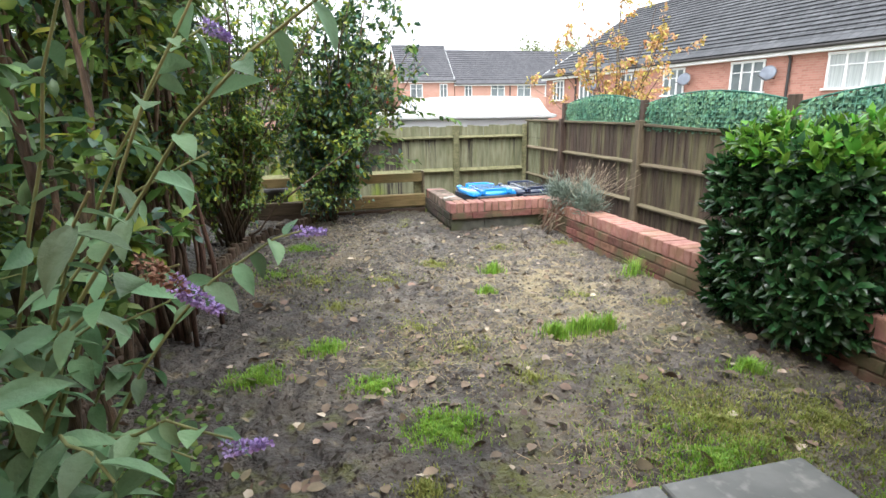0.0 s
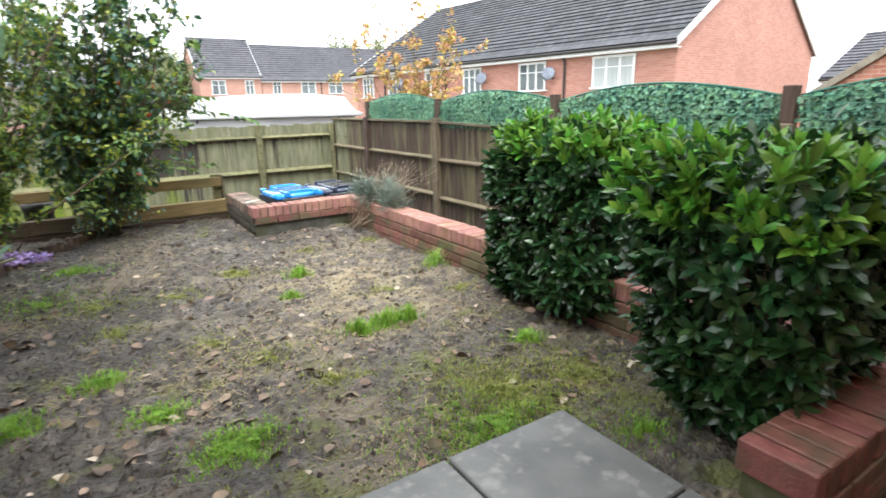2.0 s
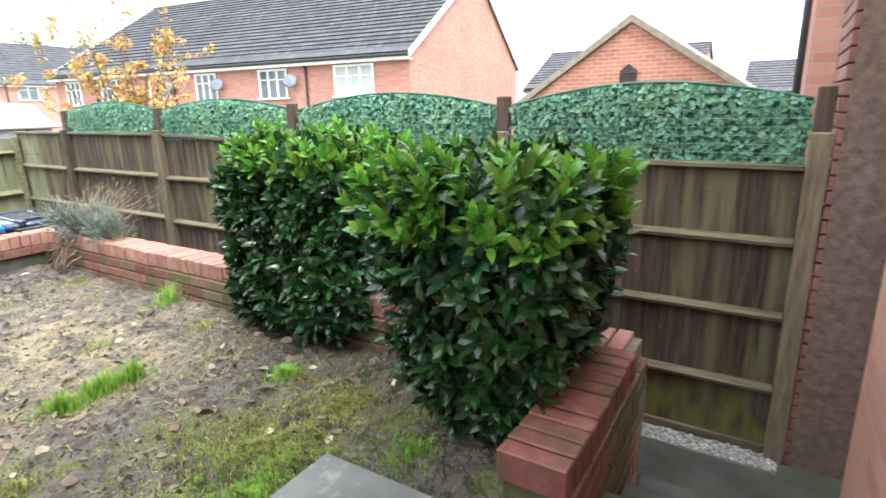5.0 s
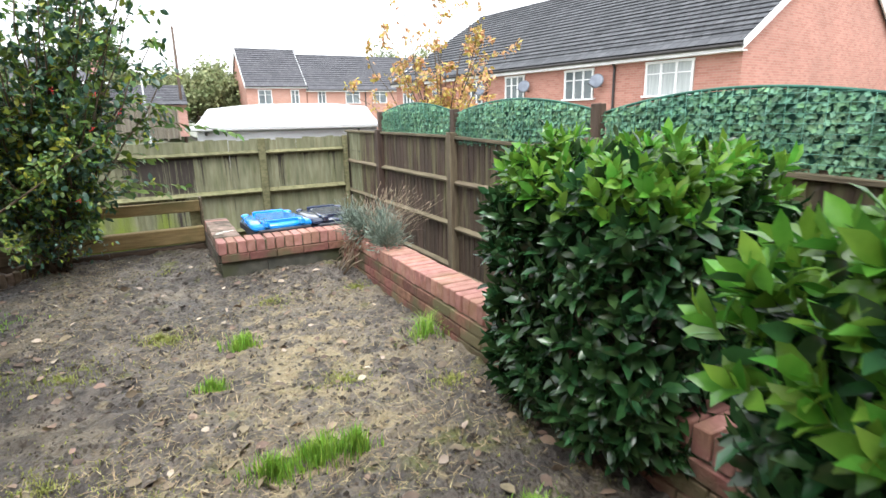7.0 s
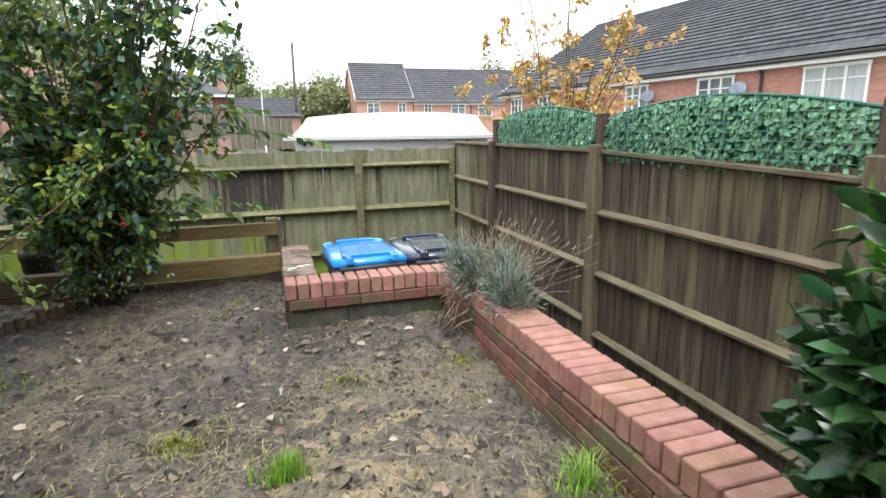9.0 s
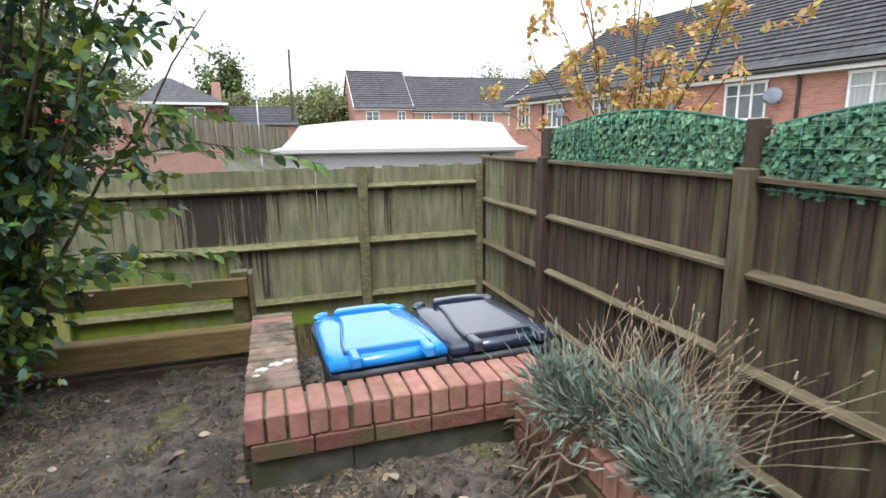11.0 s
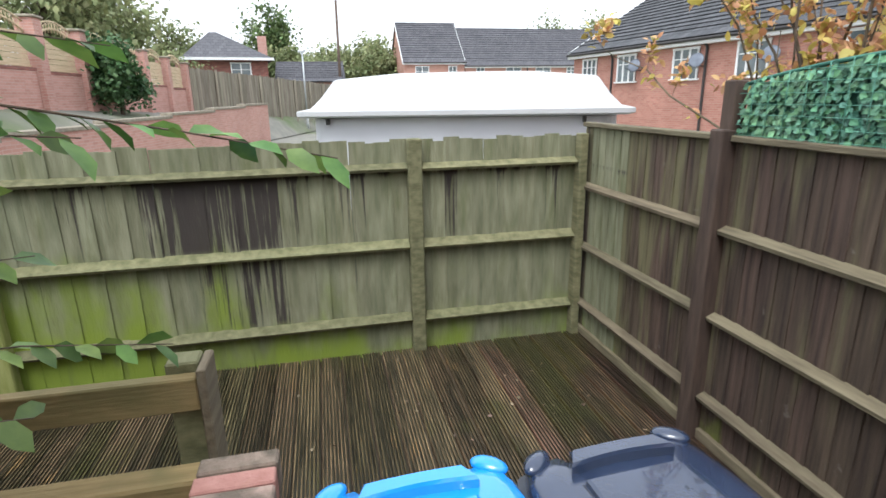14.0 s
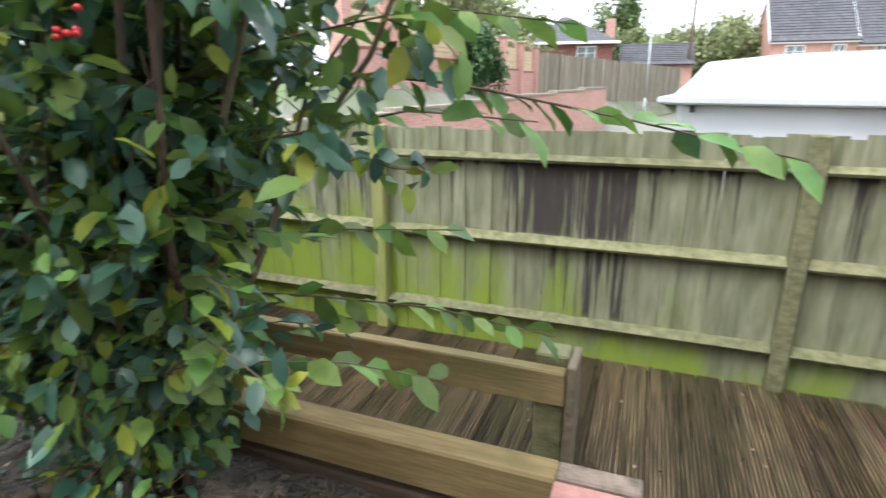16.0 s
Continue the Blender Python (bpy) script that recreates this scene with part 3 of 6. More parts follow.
# ---- fences ----
def feather_board(height, material, w=0.108):
    bm = bmesh.new()
    pts = [(-w / 2, 0.004), (w / 2, 0.004), (w / 2, -0.016), (-w / 2, -0.003)]
    lo = [bm.verts.new((x, y, 0)) for x, y in pts]
    hi = [bm.verts.new((x, y, height)) for x, y in pts]
    for i in range(4):
        j = (i + 1) % 4
        bm.faces.new((lo[i], lo[j], hi[j], hi[i]))
    bm.faces.new(lo[::-1])
    bm.faces.new(hi)
    bmesh.ops.recalc_face_normals(bm, faces=bm.faces)
    me = bpy.data.meshes.new("board")
    bm.to_mesh(me)
    bm.free()
    me.materials.append(material)
    return me


far_fence = thing("fence_north", "mossy green-brown closeboard timber fence with dark bare patches", "fence", kind="structure")
far_board = feather_board(1.64, FENCE_STAINED)
for i in range(61):
    x = -2.0 + i * 0.0935
    if x < 3.66:
        piece("board", far_board, far_fence, pose(x, 8.842 + rng.normal(0, 0.0025), -0.65 + rng.normal(0, 0.009), 0, rng.normal(0, 0.25), 5 + rng.normal(0, 1.5)))
for a, b in ((-2.0, -0.30), (-0.20, 2.36), (2.46, 3.66)):
    for z, h in ((0.775, 0.06), (0.225, 0.075), (-0.325, 0.07)):
        bm = bmesh.new()
        pr = [(8.835, z), (8.775, z + 0.01), (8.765, z + 0.028), (8.835, z + h)]
        va = [bm.verts.new((a, y, q + 0.006 * math.sin(a * 5))) for y, q in pr]
        vb = [bm.verts.new((b, y, q + 0.006 * math.cos(b * 3))) for y, q in pr]
        for i in range(4):
            j = (i + 1) % 4
            bm.faces.new((va[i], va[j], vb[j], vb[i]))
        bm.faces.new(va[::-1])
        bm.faces.new(vb)
        bmesh.ops.recalc_face_normals(bm, faces=bm.faces)
        part("rail", bm, RAIL, far_fence)
for x in (-0.25, 2.41):
    part("post", bx(x - 0.048, x + 0.048, 8.75, 8.835, -0.9, 1.0, bevel=0.008), BOARD_LIME if x < 0 else RAIL, far_fence)
part("post", bx(3.60, 3.66, 8.74, 8.83, -0.9, 1.0, bevel=0.006), RAIL, far_fence)

right_fence = thing("fence_east", "tall brown closeboard timber fence with three rails", "fence", kind="structure")
POSTS = (7.41, 5.47, 3.52, 1.56, -0.18)
rb_hi = [feather_board(1.60, BOARD_BROWN), feather_board(1.60, FENCE_STAINED)]
rb_lo = [feather_board(1.76, BOARD_BROWN), feather_board(1.76, BOARD_DARK)]
rb_mid = [feather_board(1.81, BOARD_BROWN)]
rb_end = [feather_board(1.69, BOARD_BROWN), feather_board(1.69, BOARD_DARK)]
y = 8.80
while y > -0.2:
    hi = y > 5.5
    me = (rb_hi if hi else rb_mid if y > 3.52 else rb_lo if y > 1.56 else rb_end)[1 if rng.random() < (0.75 if y > 8.2 else 0.0) else 0]
    piece("board", me, right_fence, pose(3.70, y, -0.54 if hi else -0.77, 0, 0, -90 + 4 + rng.normal(0, 1)))
    y -= 0.0955
spans = [(8.83, 7.46)] + [(a - 0.05, b + 0.05) for a, b in zip(POSTS, POSTS[1:])]
CAPS = ((1.075, 1.075), (1.075, 1.07), (1.065, 1.01), (1.0, 0.965), (0.945, 0.935))
for (b, a), (cb, ca) in zip(spans, CAPS):
    south = a < 5
    for z, h in ((0.60, 0.05), (0.15, 0.05), (-0.30, 0.05)) if not south else ((0.585 if a > 1 else 0.50, 0.05), (0.12 if a > 1 else 0.08, 0.05), (-0.36, 0.05)):
        bm = bmesh.new()
        pr = [(3.695, z), (3.645, z + 0.005), (3.64, z + 0.025), (3.695, z + h)]
        va = [bm.verts.new((x, a, q)) for x, q in pr]
        vb = [bm.verts.new((x, b, q)) for x, q in pr]
        for i in range(4):
            j = (i + 1) % 4
            bm.faces.new((va[i], va[j], vb[j], vb[i]))
        bm.faces.new(va[::-1])
        bm.faces.new(vb)
        bmesh.ops.recalc_face_normals(bm, faces=bm.faces)
        part("rail", bm, RAIL_BROWN, right_fence)
    bm = bx(3.65, 3.73, a, b, -0.03, 0.0, bevel=0.005)
    for vert in bm.verts:
        vert.co.z += ca + (cb - ca) * (vert.co.y - a) / (b - a)
    part("capping", bm, RAIL_BROWN, right_fence)
    part("gravel_board", bx(3.665, 3.70, a, b, PATH_Z if south else DECK_Z, (PATH_Z if south else DECK_Z) + 0.06, bevel=0.004), RAIL_BROWN, right_fence)
for i, y in enumerate(POSTS):
    part("post", bx(3.61, 3.70, y - 0.045, y + 0.045, -0.9, 1.10, bevel=0.007), POST_DARK if i == 0 else POST_MID, right_fence)

left_fence = thing("fence_west", "lime-green algae covered timber fence behind shrubs", "fence", kind="structure")
lf = feather_board(1.75, BOARD_LIME)
for i in range(80):
    piece("board", lf, left_fence, pose(-1.95, -0.3 + i * 0.115, -0.6, 0, 0, 90))
for z in (-0.1, 0.45, 0.95):
    part("rail", bx(-1.94, -1.90, -0.3, 8.8, z, z + 0.06), BOARD_LIME, left_fence)


# leaf screens with an arched top between dark posts
def leaf_screen(y0, y1, z0, side, rise):
    t = thing("leaf_screen", "arched panel of artificial green leaves on green wire", "leaf screen", "leaf screens on the fence", at=(3.70, y0, z0))
    w = y1 - y0
    top = lambda u: side + rise * math.sin(math.pi * u) ** 0.9
    v, f = [], []
    for i in range(25):
        u = i / 24
        for dx in (0.02, 0.035):
            v += [(dx, u * w, 0.0), (dx, u * w, top(u) - 0.01)]
    for i in range(24):
        a = i * 4
        f += [(a, a + 4, a + 5, a + 1), (a + 2, a + 3, a + 7, a + 6), (a + 1, a + 5, a + 7, a + 3)]
    soup("backing", v, f, FAKE_BACK, t)
    n = int(w * 1500)
    u = rng.random(n)
    h = rng.random(n) * np.array([top(a) for a in u])
    ang = rng.uniform(-0.9, 0.9, n)
    pos = np.stack([rng.uniform(-0.022, 0.012, n), u * w, h], 1)
    dirs = np.stack([rng.uniform(-0.3, 0.05, n), np.sin(ang) * 1.3, -np.cos(ang) * 0.8 + 0.25], 1)
    leaves("artificial_leaves", pos, dirs, rng.uniform(0.024, 0.044, n), FAKE_LEAF, t, 1.3, True, ups=np.tile((-1.0, 0, 0.3), (n, 1)) + rng.normal(0, 0.18, (n, 3)))
    lines = []
    for k in range(11):
        z = 0.01 + k * 0.045
        us = [a for a in np.linspace(0, 1, 25) if top(a) > z]
        if len(us) > 1:
            lines.append(([(-0.034, us[0] * w, z), (-0.036, (us[0] + us[-1]) / 2 * w, z), (-0.034, us[-1] * w, z)], 0.0017, 0.0017))
    for k in range(int(w / 0.09)):
        a = (k + 0.5) * 0.09 / w
        lines.append(([(-0.032, a * w, 0), (-0.032, a * w, top(a))], 0.0015, 0.0015))
    tubes("wire_mesh", lines, WIRE, t, 4)
    tubes("rim", [([(0.0, a * w, top(a)) for a in np.linspace(0, 1, 17)], 0.009, 0.009)], FAKE_BACK, t, 6)
    return t


for (a, b), z0, side, rise in zip(zip(POSTS[1:], POSTS), (1.07, 1.0, 0.96, 0.935), (0.23, 0.28, 0.30, 0.325), (0.10, 0.10, 0.11, 0.11)):
    leaf_screen(a + 0.055, b - 0.055, z0, side, rise)
screen_post = tagged(finish("screen_post", bx(-0.035, 0.035, -0.04, 0.04, -0.15, 0.235, bevel=0.006), POST_DARK), "dark brown stained post between leaf screens", "post", "posts of the leaf screens")
screen_post.matrix_world = pose(3.69, POSTS[0], 1.085)
for y in POSTS[1:]:
    copy_thing(screen_post, pose(3.69, y, 1.085))


# ---- brick walls ----
TOP = 0.29
wall = thing("retaining_wall", "low red brick garden wall with brick-on-edge coping", "wall", kind="structure")
box_wall = thing("bin_enclosure_wall", "low brick wall round the bins with a cracked corner", "wall", kind="structure")
part("core", bx(2.475, 2.66, 0.40, 5.40, -0.94, 0.186), MORTAR, wall)
part("core", bx(1.625, 2.475, 0.40, 0.585, -0.94, 0.186), MORTAR, wall)
part("footing", bx(1.80, 2.475, 5.415, 5.60, -0.94, 0.112), RENDER_DARK, box_wall, "dark damp rendered footing")
part("footing", bx(1.425, 1.795, 5.415, 5.60, -0.94, 0.112), RENDER_DARK, box_wall, "dark damp rendered footing")
part("footing", bx(1.425, 1.61, 5.60, 6.64, -0.94, 0.186), RENDER_DARK, box_wall, "dark brick side")
part("core", bx(1.43, 2.66, 5.42, 5.595, 0.114, 0.186), MORTAR, box_wall)
part("core", bx(2.478, 2.657, 5.402, 5.60, -0.94, 0.112), MORTAR, box_wall)
part("coping_bed", bx(1.425, 2.66, 5.42, 5.595, 0.188, 0.268), MORTAR, box_wall)
part("coping_bed", bx(1.43, 1.605, 5.60, 6.62, 0.188, 0.268), MORTAR, box_wall)
part("coping_bed", bx(2.48, 2.655, 0.405, 5.42, 0.188, 0.268), MORTAR, wall)
part("coping_bed", bx(1.63, 2.48, 0.405, 0.58, 0.188, 0.268), MORTAR, wall)


# ---- things of the garden ----
def ring(w, d, r, z, n=5, cx=0.0, cy=0.0):
    out = []
    for k, (sx, sy) in enumerate(((1, 1), (-1, 1), (-1, -1), (1, -1))):
        for i in range(n):
            a = math.pi / 2 * (k + i / (n - 1))
            out.append((cx + sx * (w / 2 - r) + r * math.cos(a), cy + sy * (d / 2 - r) + r * math.sin(a), z))
    return out


def loft(rings, caps=True):
    bm = bmesh.new()
    vs = [[bm.verts.new(p) for p in r] for r in rings]
    n = len(vs[0])
    for a, b in zip(vs, vs[1:]):
        for i in range(n):
            j = (i + 1) % n
            bm.faces.new((a[i], a[j], b[j], b[i]))
    if caps:
        bm.faces.new(vs[0][::-1])
        bm.faces.new(vs[-1])
    return bm


def wheelie_bin(at, rz, lid_mat, label):
    """Hinge and handle towards -y; the lid slopes down towards +y."""
    t = thing("wheelie_bin", label, "bin", "bins behind the wall", at=at, rz=rz)
    H = 0.82
    part("body", loft([ring(0.38, 0.46, 0.05, 0.0), ring(0.46, 0.60, 0.05, H - 0.05), ring(0.50, 0.66, 0.05, H - 0.06), ring(0.525, 0.70, 0.04, H - 0.055), ring(0.525, 0.70, 0.04, H - 0.004)]), BIN_BODY, t, "", False)
    tilt = Matrix.Translation((0, 0, H)) @ Matrix.Rotation(radians(-1.5), 4, "X")

    def tl(bm):
        bmesh.ops.transform(bm, matrix=tilt, verts=bm.verts)
        return bm
    half = [(0.262, -0.33), (0.268, -0.1), (0.265, 0.16), (0.256, 0.27), (0.238, 0.325), (0.20, 0.348), (0.155, 0.35), (0.135, 0.318), (0.10, 0.305), (0.05, 0.312)]
    edge = half + [(-x, yy) for x, yy in reversed(half)]

    def rim(k, z):
        return [(x * k, yy * k, z) for x, yy in edge]
    lid = part("lid", tl(loft([rim(0.985, 0.0), rim(1.0, 0.012), rim(0.985, 0.038), rim(0.93, 0.056), rim(0.80, 0.064), rim(0.4, 0.068)])), lid_mat, t, "", True)
    # raised middle panel with curved sides
    r0, r1 = [], []
    for i in range(13):
        u = i / 12
        yy = -0.30 + 0.50 * u
        hw = 0.19 - 0.055 * math.sin(math.pi * 0.5 * u) ** 2
        r0.append((hw, yy))
    out = r0 + [(-x, yy) for x, yy in reversed(r0)]
    bm = loft([[(x, yy, 0.060) for x, yy in out], [(x * 0.985, yy, 0.079) for x, yy in out], [(x * 0.93, yy * 0.97, 0.084) for x, yy in out]])
    part("panel", tl(bm), lid_mat, lid)
    # thin dark tubes added along the panel edges to draw the crease's shade
    for s in (-1, 1):
        v, f = [], []
        tube_data(v, f, [tilt @ Vector((s * (x + 0.004), yy, 0.064)) for x, yy in r0], 0.0035, 0.0035, 6)
        soup("crease_shade", v, f, BIN_BODY, lid, "dark line standing in for the shaded crease beside the panel", True)
    # front lip with two ears
    band = [(x, 0.235 + 0.02 * math.cos(x * 9)) for x in np.linspace(-0.15, 0.15, 9)] + [(x, 0.295 + 0.012 * math.cos(x * 9)) for x in np.linspace(0.125, -0.125, 9)]
    bm = loft([[(x, yy, 0.05) for x, yy in band], [(x, yy, 0.088) for x, yy in band], [(x * 0.96, 0.27 + (yy - 0.27) * 0.75, 0.097) for x, yy in band]])
    part("lip", tl(bm), lid_mat, lid)
    for s in (-1, 1):
        bm = bmesh.new()
        bmesh.ops.create_uvsphere(bm, u_segments=14, v_segments=8, radius=1, matrix=Matrix.LocRotScale((s * 0.205, 0.325, 0.055), Euler((0, 0, -s * 0.7)), (0.054, 0.03, 0.021)))
        part("ear", tl(bm), lid_mat, lid, "", True)
        bm = bx(s * 0.16 - 0.022, s * 0.16 + 0.022, -0.40, -0.27, 0.03, 0.082, bevel=0.008)
        part("hinge", tl(bm), lid_mat, lid)
    v, f = [], []
    tube_data(v, f, [(-0.23, -0.385, H + 0.01), (0.23, -0.385, H + 0.01)], 0.016, 0.016, 10)
    soup("handle", v, f, BIN_BODY, t, "", True)
    for s in (-1, 1):
        bm = bmesh.new()
        bmesh.ops.create_cone(bm, cap_ends=True, segments=20, radius1=0.1, radius2=0.1, depth=0.045, matrix=Matrix.Translation((s * 0.23, -0.25, 0.1)) @ Matrix.Rotation(math.pi / 2, 4, "Y"))
        part("wheel", bm, PIPE, t)
    return t


wheelie_bin((1.99, 6.0, DECK_Z), 3, BLUE, "wheelie bin with a bright blue lid")
wheelie_bin((2.525, 6.0, DECK_Z), 3, BLACK, "wheelie bin with a grey-black lid")

# timber edging towards the deck
edging = thing("timber_edging", "stacked sawn timber sleepers holding back the soil", "sleepers")
part("sleeper", bx(-0.1, 1.405, 6.60, 6.70, 0.075, 0.225, bevel=0.008), SLEEPER, edging)
part("sleeper", bx(-1.9, -0.104, 6.60, 6.70, 0.05, 0.20, bevel=0.008), SLEEPER_OLD, edging, "dark old sleeper")
part("sleeper", bx(-1.9, 1.40, 6.604, 6.70, -0.10, 0.048, bevel=0.008), SLEEPER_OLD, edging, "dark lower sleeper")
part("sleeper", bx(-1.9, 1.40, 6.62, 6.69, -0.56, -0.104, bevel=0.008), SLEEPER_OLD, edging, "dark lower boards")
rail_thing = thing("timber_guard_rail", "pale sawn timber guard rail on a mossy post", "guard rail")
part("rail", bx(-1.0, 1.395, 6.745, 6.79, 0.365, 0.475, bevel=0.005), SLEEPER, rail_thing)
part("post", bx(1.30, 1.395, 6.792, 6.88, DECK_Z, 0.505, bevel=0.006), RAIL, rail_thing, "mossy green post")
part("side_board", bx(1.398, 1.425, 6.74, 6.885, DECK_Z, 0.50, bevel=0.004), RAIL_BROWN, rail_thing)
part("post", bx(-0.95, -0.86, 6.792, 6.88, DECK_Z, 0.47, bevel=0.006), RAIL, rail_thing)

# log roll along the shrub border
edge_log = thing("log_roll", "row of short half-round log edging", "log edging")
log_me = bpy.data.meshes.new("log")
bm = bmesh.new()
bmesh.ops.create_cone(bm, cap_ends=True, segments=10, radius1=0.032, radius2=0.03, depth=0.22)
bmesh.ops.bevel(bm, geom=[e for e in bm.edges if abs(e.verts[0].co.z - e.verts[1].co.z) < 0.01], offset=0.006, segments=1, affect="EDGES")
bm.to_mesh(log_me)
bm.free()
log_me.materials.append(SLEEPER_OLD)
LOGS = [Vector((-0.95, 1.5, 0)), Vector((-0.98, 3.4, 0)), Vector((-0.62, 5.4, 0)), Vector((-0.05, 6.28, 0)), Vector((0.12, 6.50, 0))]
for a, b in zip(LOGS, LOGS[1:]):
    n = int((b - a).length / 0.066)
    for i in range(n):
        p = a.lerp(b, i / n)
        piece("log", log_me, edge_log, pose(p.x, p.y, -0.015 + mud_z(p.x, p.y) + rng.normal(0, 0.012), rng.normal(0, 6), rng.normal(0, 6), rng.uniform(0, 360)))

# black bucket on the deck
bucket = thing("bucket", "black plastic bucket beside the timber edging", "bucket", at=(-0.42, 6.96, DECK_Z))
prof = [(0.10, 0.0), (0.13, 0.30), (0.14, 0.31), (0.14, 0.335), (0.125, 0.335), (0.115, 0.03)]
prof = [(r * 1.05, z * 2.6) for r, z in prof]
part("shell", loft([[(r * math.cos(k * math.pi / 10), r * math.sin(k * math.pi / 10), z) for k in range(20)] for r, z in prof]), PIPE, bucket, "", True)


# ---- plants ----
def laurel(at, half, label, n=3400, taper=0.25, seed=3, young_from=0.74):
    g = np.random.default_rng(seed)
    t = thing("laurel_bush", label, "bush", "clipped laurel bushes", at=at)
    hx, hy, hz = half
    lines = []
    for k in range(9):
        a = g.uniform(0, 6.28)
        r = g.uniform(0.5, 0.9)
        lines.append((arc((0.05 * math.cos(a), 0.05 * math.sin(a), -0.02), (r * hx * 0.8 * math.cos(a), r * hy * 0.8 * math.sin(a), 2 * hz * g.uniform(0.6, 0.9)), 0.0, 0.012), 0.016, 0.006))
    tubes("stemwork", lines, TWIG, t)["kind"] = "stuff"
    # rosettes of leaves on a rounded box, sparser filling behind them
    def shell(count, deep):
        d = g.normal(0, 1, (count, 3))
        d /= np.linalg.norm(d, axis=1, keepdims=True)
        p = np.sign(d) * np.abs(d) ** 0.66
        p /= np.max(np.abs(p), axis=1, keepdims=True) ** 0.62
        lump = np.array([noise.noise((q[0] * 2.2 + seed, q[1] * 2.2, q[2] * 2.2)) for q in p])
        p = p * (1 + 0.11 * lump + g.normal(0, 0.035, count))[:, None] * (1 - deep * g.random(count))[:, None]
        w = 1 - taper * np.clip(-p[:, 2] * 0.5 + 0.35, 0, 1) ** 1.4 * 1.3
        return d, p, np.stack([p[:, 0] * hx * w, p[:, 1] * hy * w, hz + 0.03 + p[:, 2] * hz], 1)

    per = 7
    d, p, c = shell(n // per, 0.16)
    axis = d * (1, 1, 0.5) + (0, 0, 0.45) + g.normal(0, 0.25, d.shape)
    axis /= np.linalg.norm(axis, axis=1, keepdims=True)
    side = np.cross(axis, g.normal(0, 1, d.shape))
    side /= np.linalg.norm(side, axis=1, keepdims=True)
    other = np.cross(axis, side)
    fresh = (p[:, 2] > young_from) & (g.random(len(p)) < 0.85)
    pos, dirs, ups, size, young = [], [], [], [], []
    for i in range(per):
        a = i * 2.4 + g.normal(0, 0.25, len(p))
        lean = (0.35 + 0.17 * i) * g.uniform(0.8, 1.2, len(p)) * np.where(fresh, 0.75, 1.0)
        out = side * np.cos(a)[:, None] + other * np.sin(a)[:, None]
        dirs.append(axis * np.cos(lean)[:, None] + out * np.sin(lean)[:, None])
        pos.append(c - axis * (0.006 * i))
        ups.append(axis * np.sin(lean)[:, None] - out * np.cos(lean)[:, None] * 0.6 + axis * 0.5)
        size.append(g.uniform(0.058, 0.098, len(p)))
        young.append(fresh)
    pos, dirs, ups, size, young = (np.concatenate(q) for q in (pos, dirs, ups, size, young))
    leaves("foliage", pos[~young], dirs[~young], size[~young], LAUREL, t, 0.8, ups=ups[~young])
    leaves("young_growth", pos[young], dirs[young], size[young] * 0.92, LAUREL_YOUNG, t, 0.85, label="bright fresh green shoots on top", ups=ups[young])
    d, p, c = shell(n // 2, 0.45)
    c = c * (0.93, 0.93, 1.0)
    leaves("inner_foliage", c, d + g.normal(0, 0.9, d.shape), g.uniform(0.05, 0.09, len(c)), LAUREL, t, 0.8)
    return t


laurel((2.62, 2.24, 0.0), (0.40, 0.49, 0.55), "clipped laurel bush with bright fresh shoots on top", 10500, 0.06, 3, 0.68)
laurel((2.20, 0.87, 0.0), (0.43, 0.42, 0.535), "laurel bush, narrower at its foot, leaning over the brick wall", 9100, 0.42, 11, 0.5)


def grass_tuft(name, x, y, r, n, h, material, label, lean=0.35, seed=0):
    g = np.random.default_rng(seed + int(x * 100) + int(y * 1000))
    v, f = [], []
    for _ in range(n):
        a, q = g.uniform(0, 6.28), r * abs(g.normal(0, 0.62)) * (1 + 0.5 * math.sin(3 * x + 2 * y))
        px, py = x + q * math.cos(a) * 1.3, y + q * math.sin(a)
        z = mud_z(px, py) - 0.005
        hh = h * g.uniform(0.4, 1.15) * (1.1 - 0.35 * min(1.5, q / r))
        b, w = g.uniform(0, 6.28), g.uniform(0.0016, 0.0034)
        lx, ly = lean * hh * math.cos(b) * g.uniform(0.3, 1.3), lean * hh * math.sin(b) * g.uniform(0.3, 1.3)
        c, s = math.cos(b + 1.57) * w, math.sin(b + 1.57) * w
        o = len(v)
        v += [(px - c, py - s, z), (px + c, py + s, z), (px + lx * 0.4 + c * 0.8, py + ly * 0.4 + s * 0.8, z + hh * 0.6), (px + lx * 0.4 - c * 0.8, py + ly * 0.4 - s * 0.8, z + hh * 0.6), (px + lx, py + ly, z + hh * (1 - lean * 0.3))]
        f += [(o, o + 1, o + 2, o + 3), (o + 3, o + 2, o + 4)]
    return tagged(soup(name, v, f, material), label, "grass", kind="stuff")


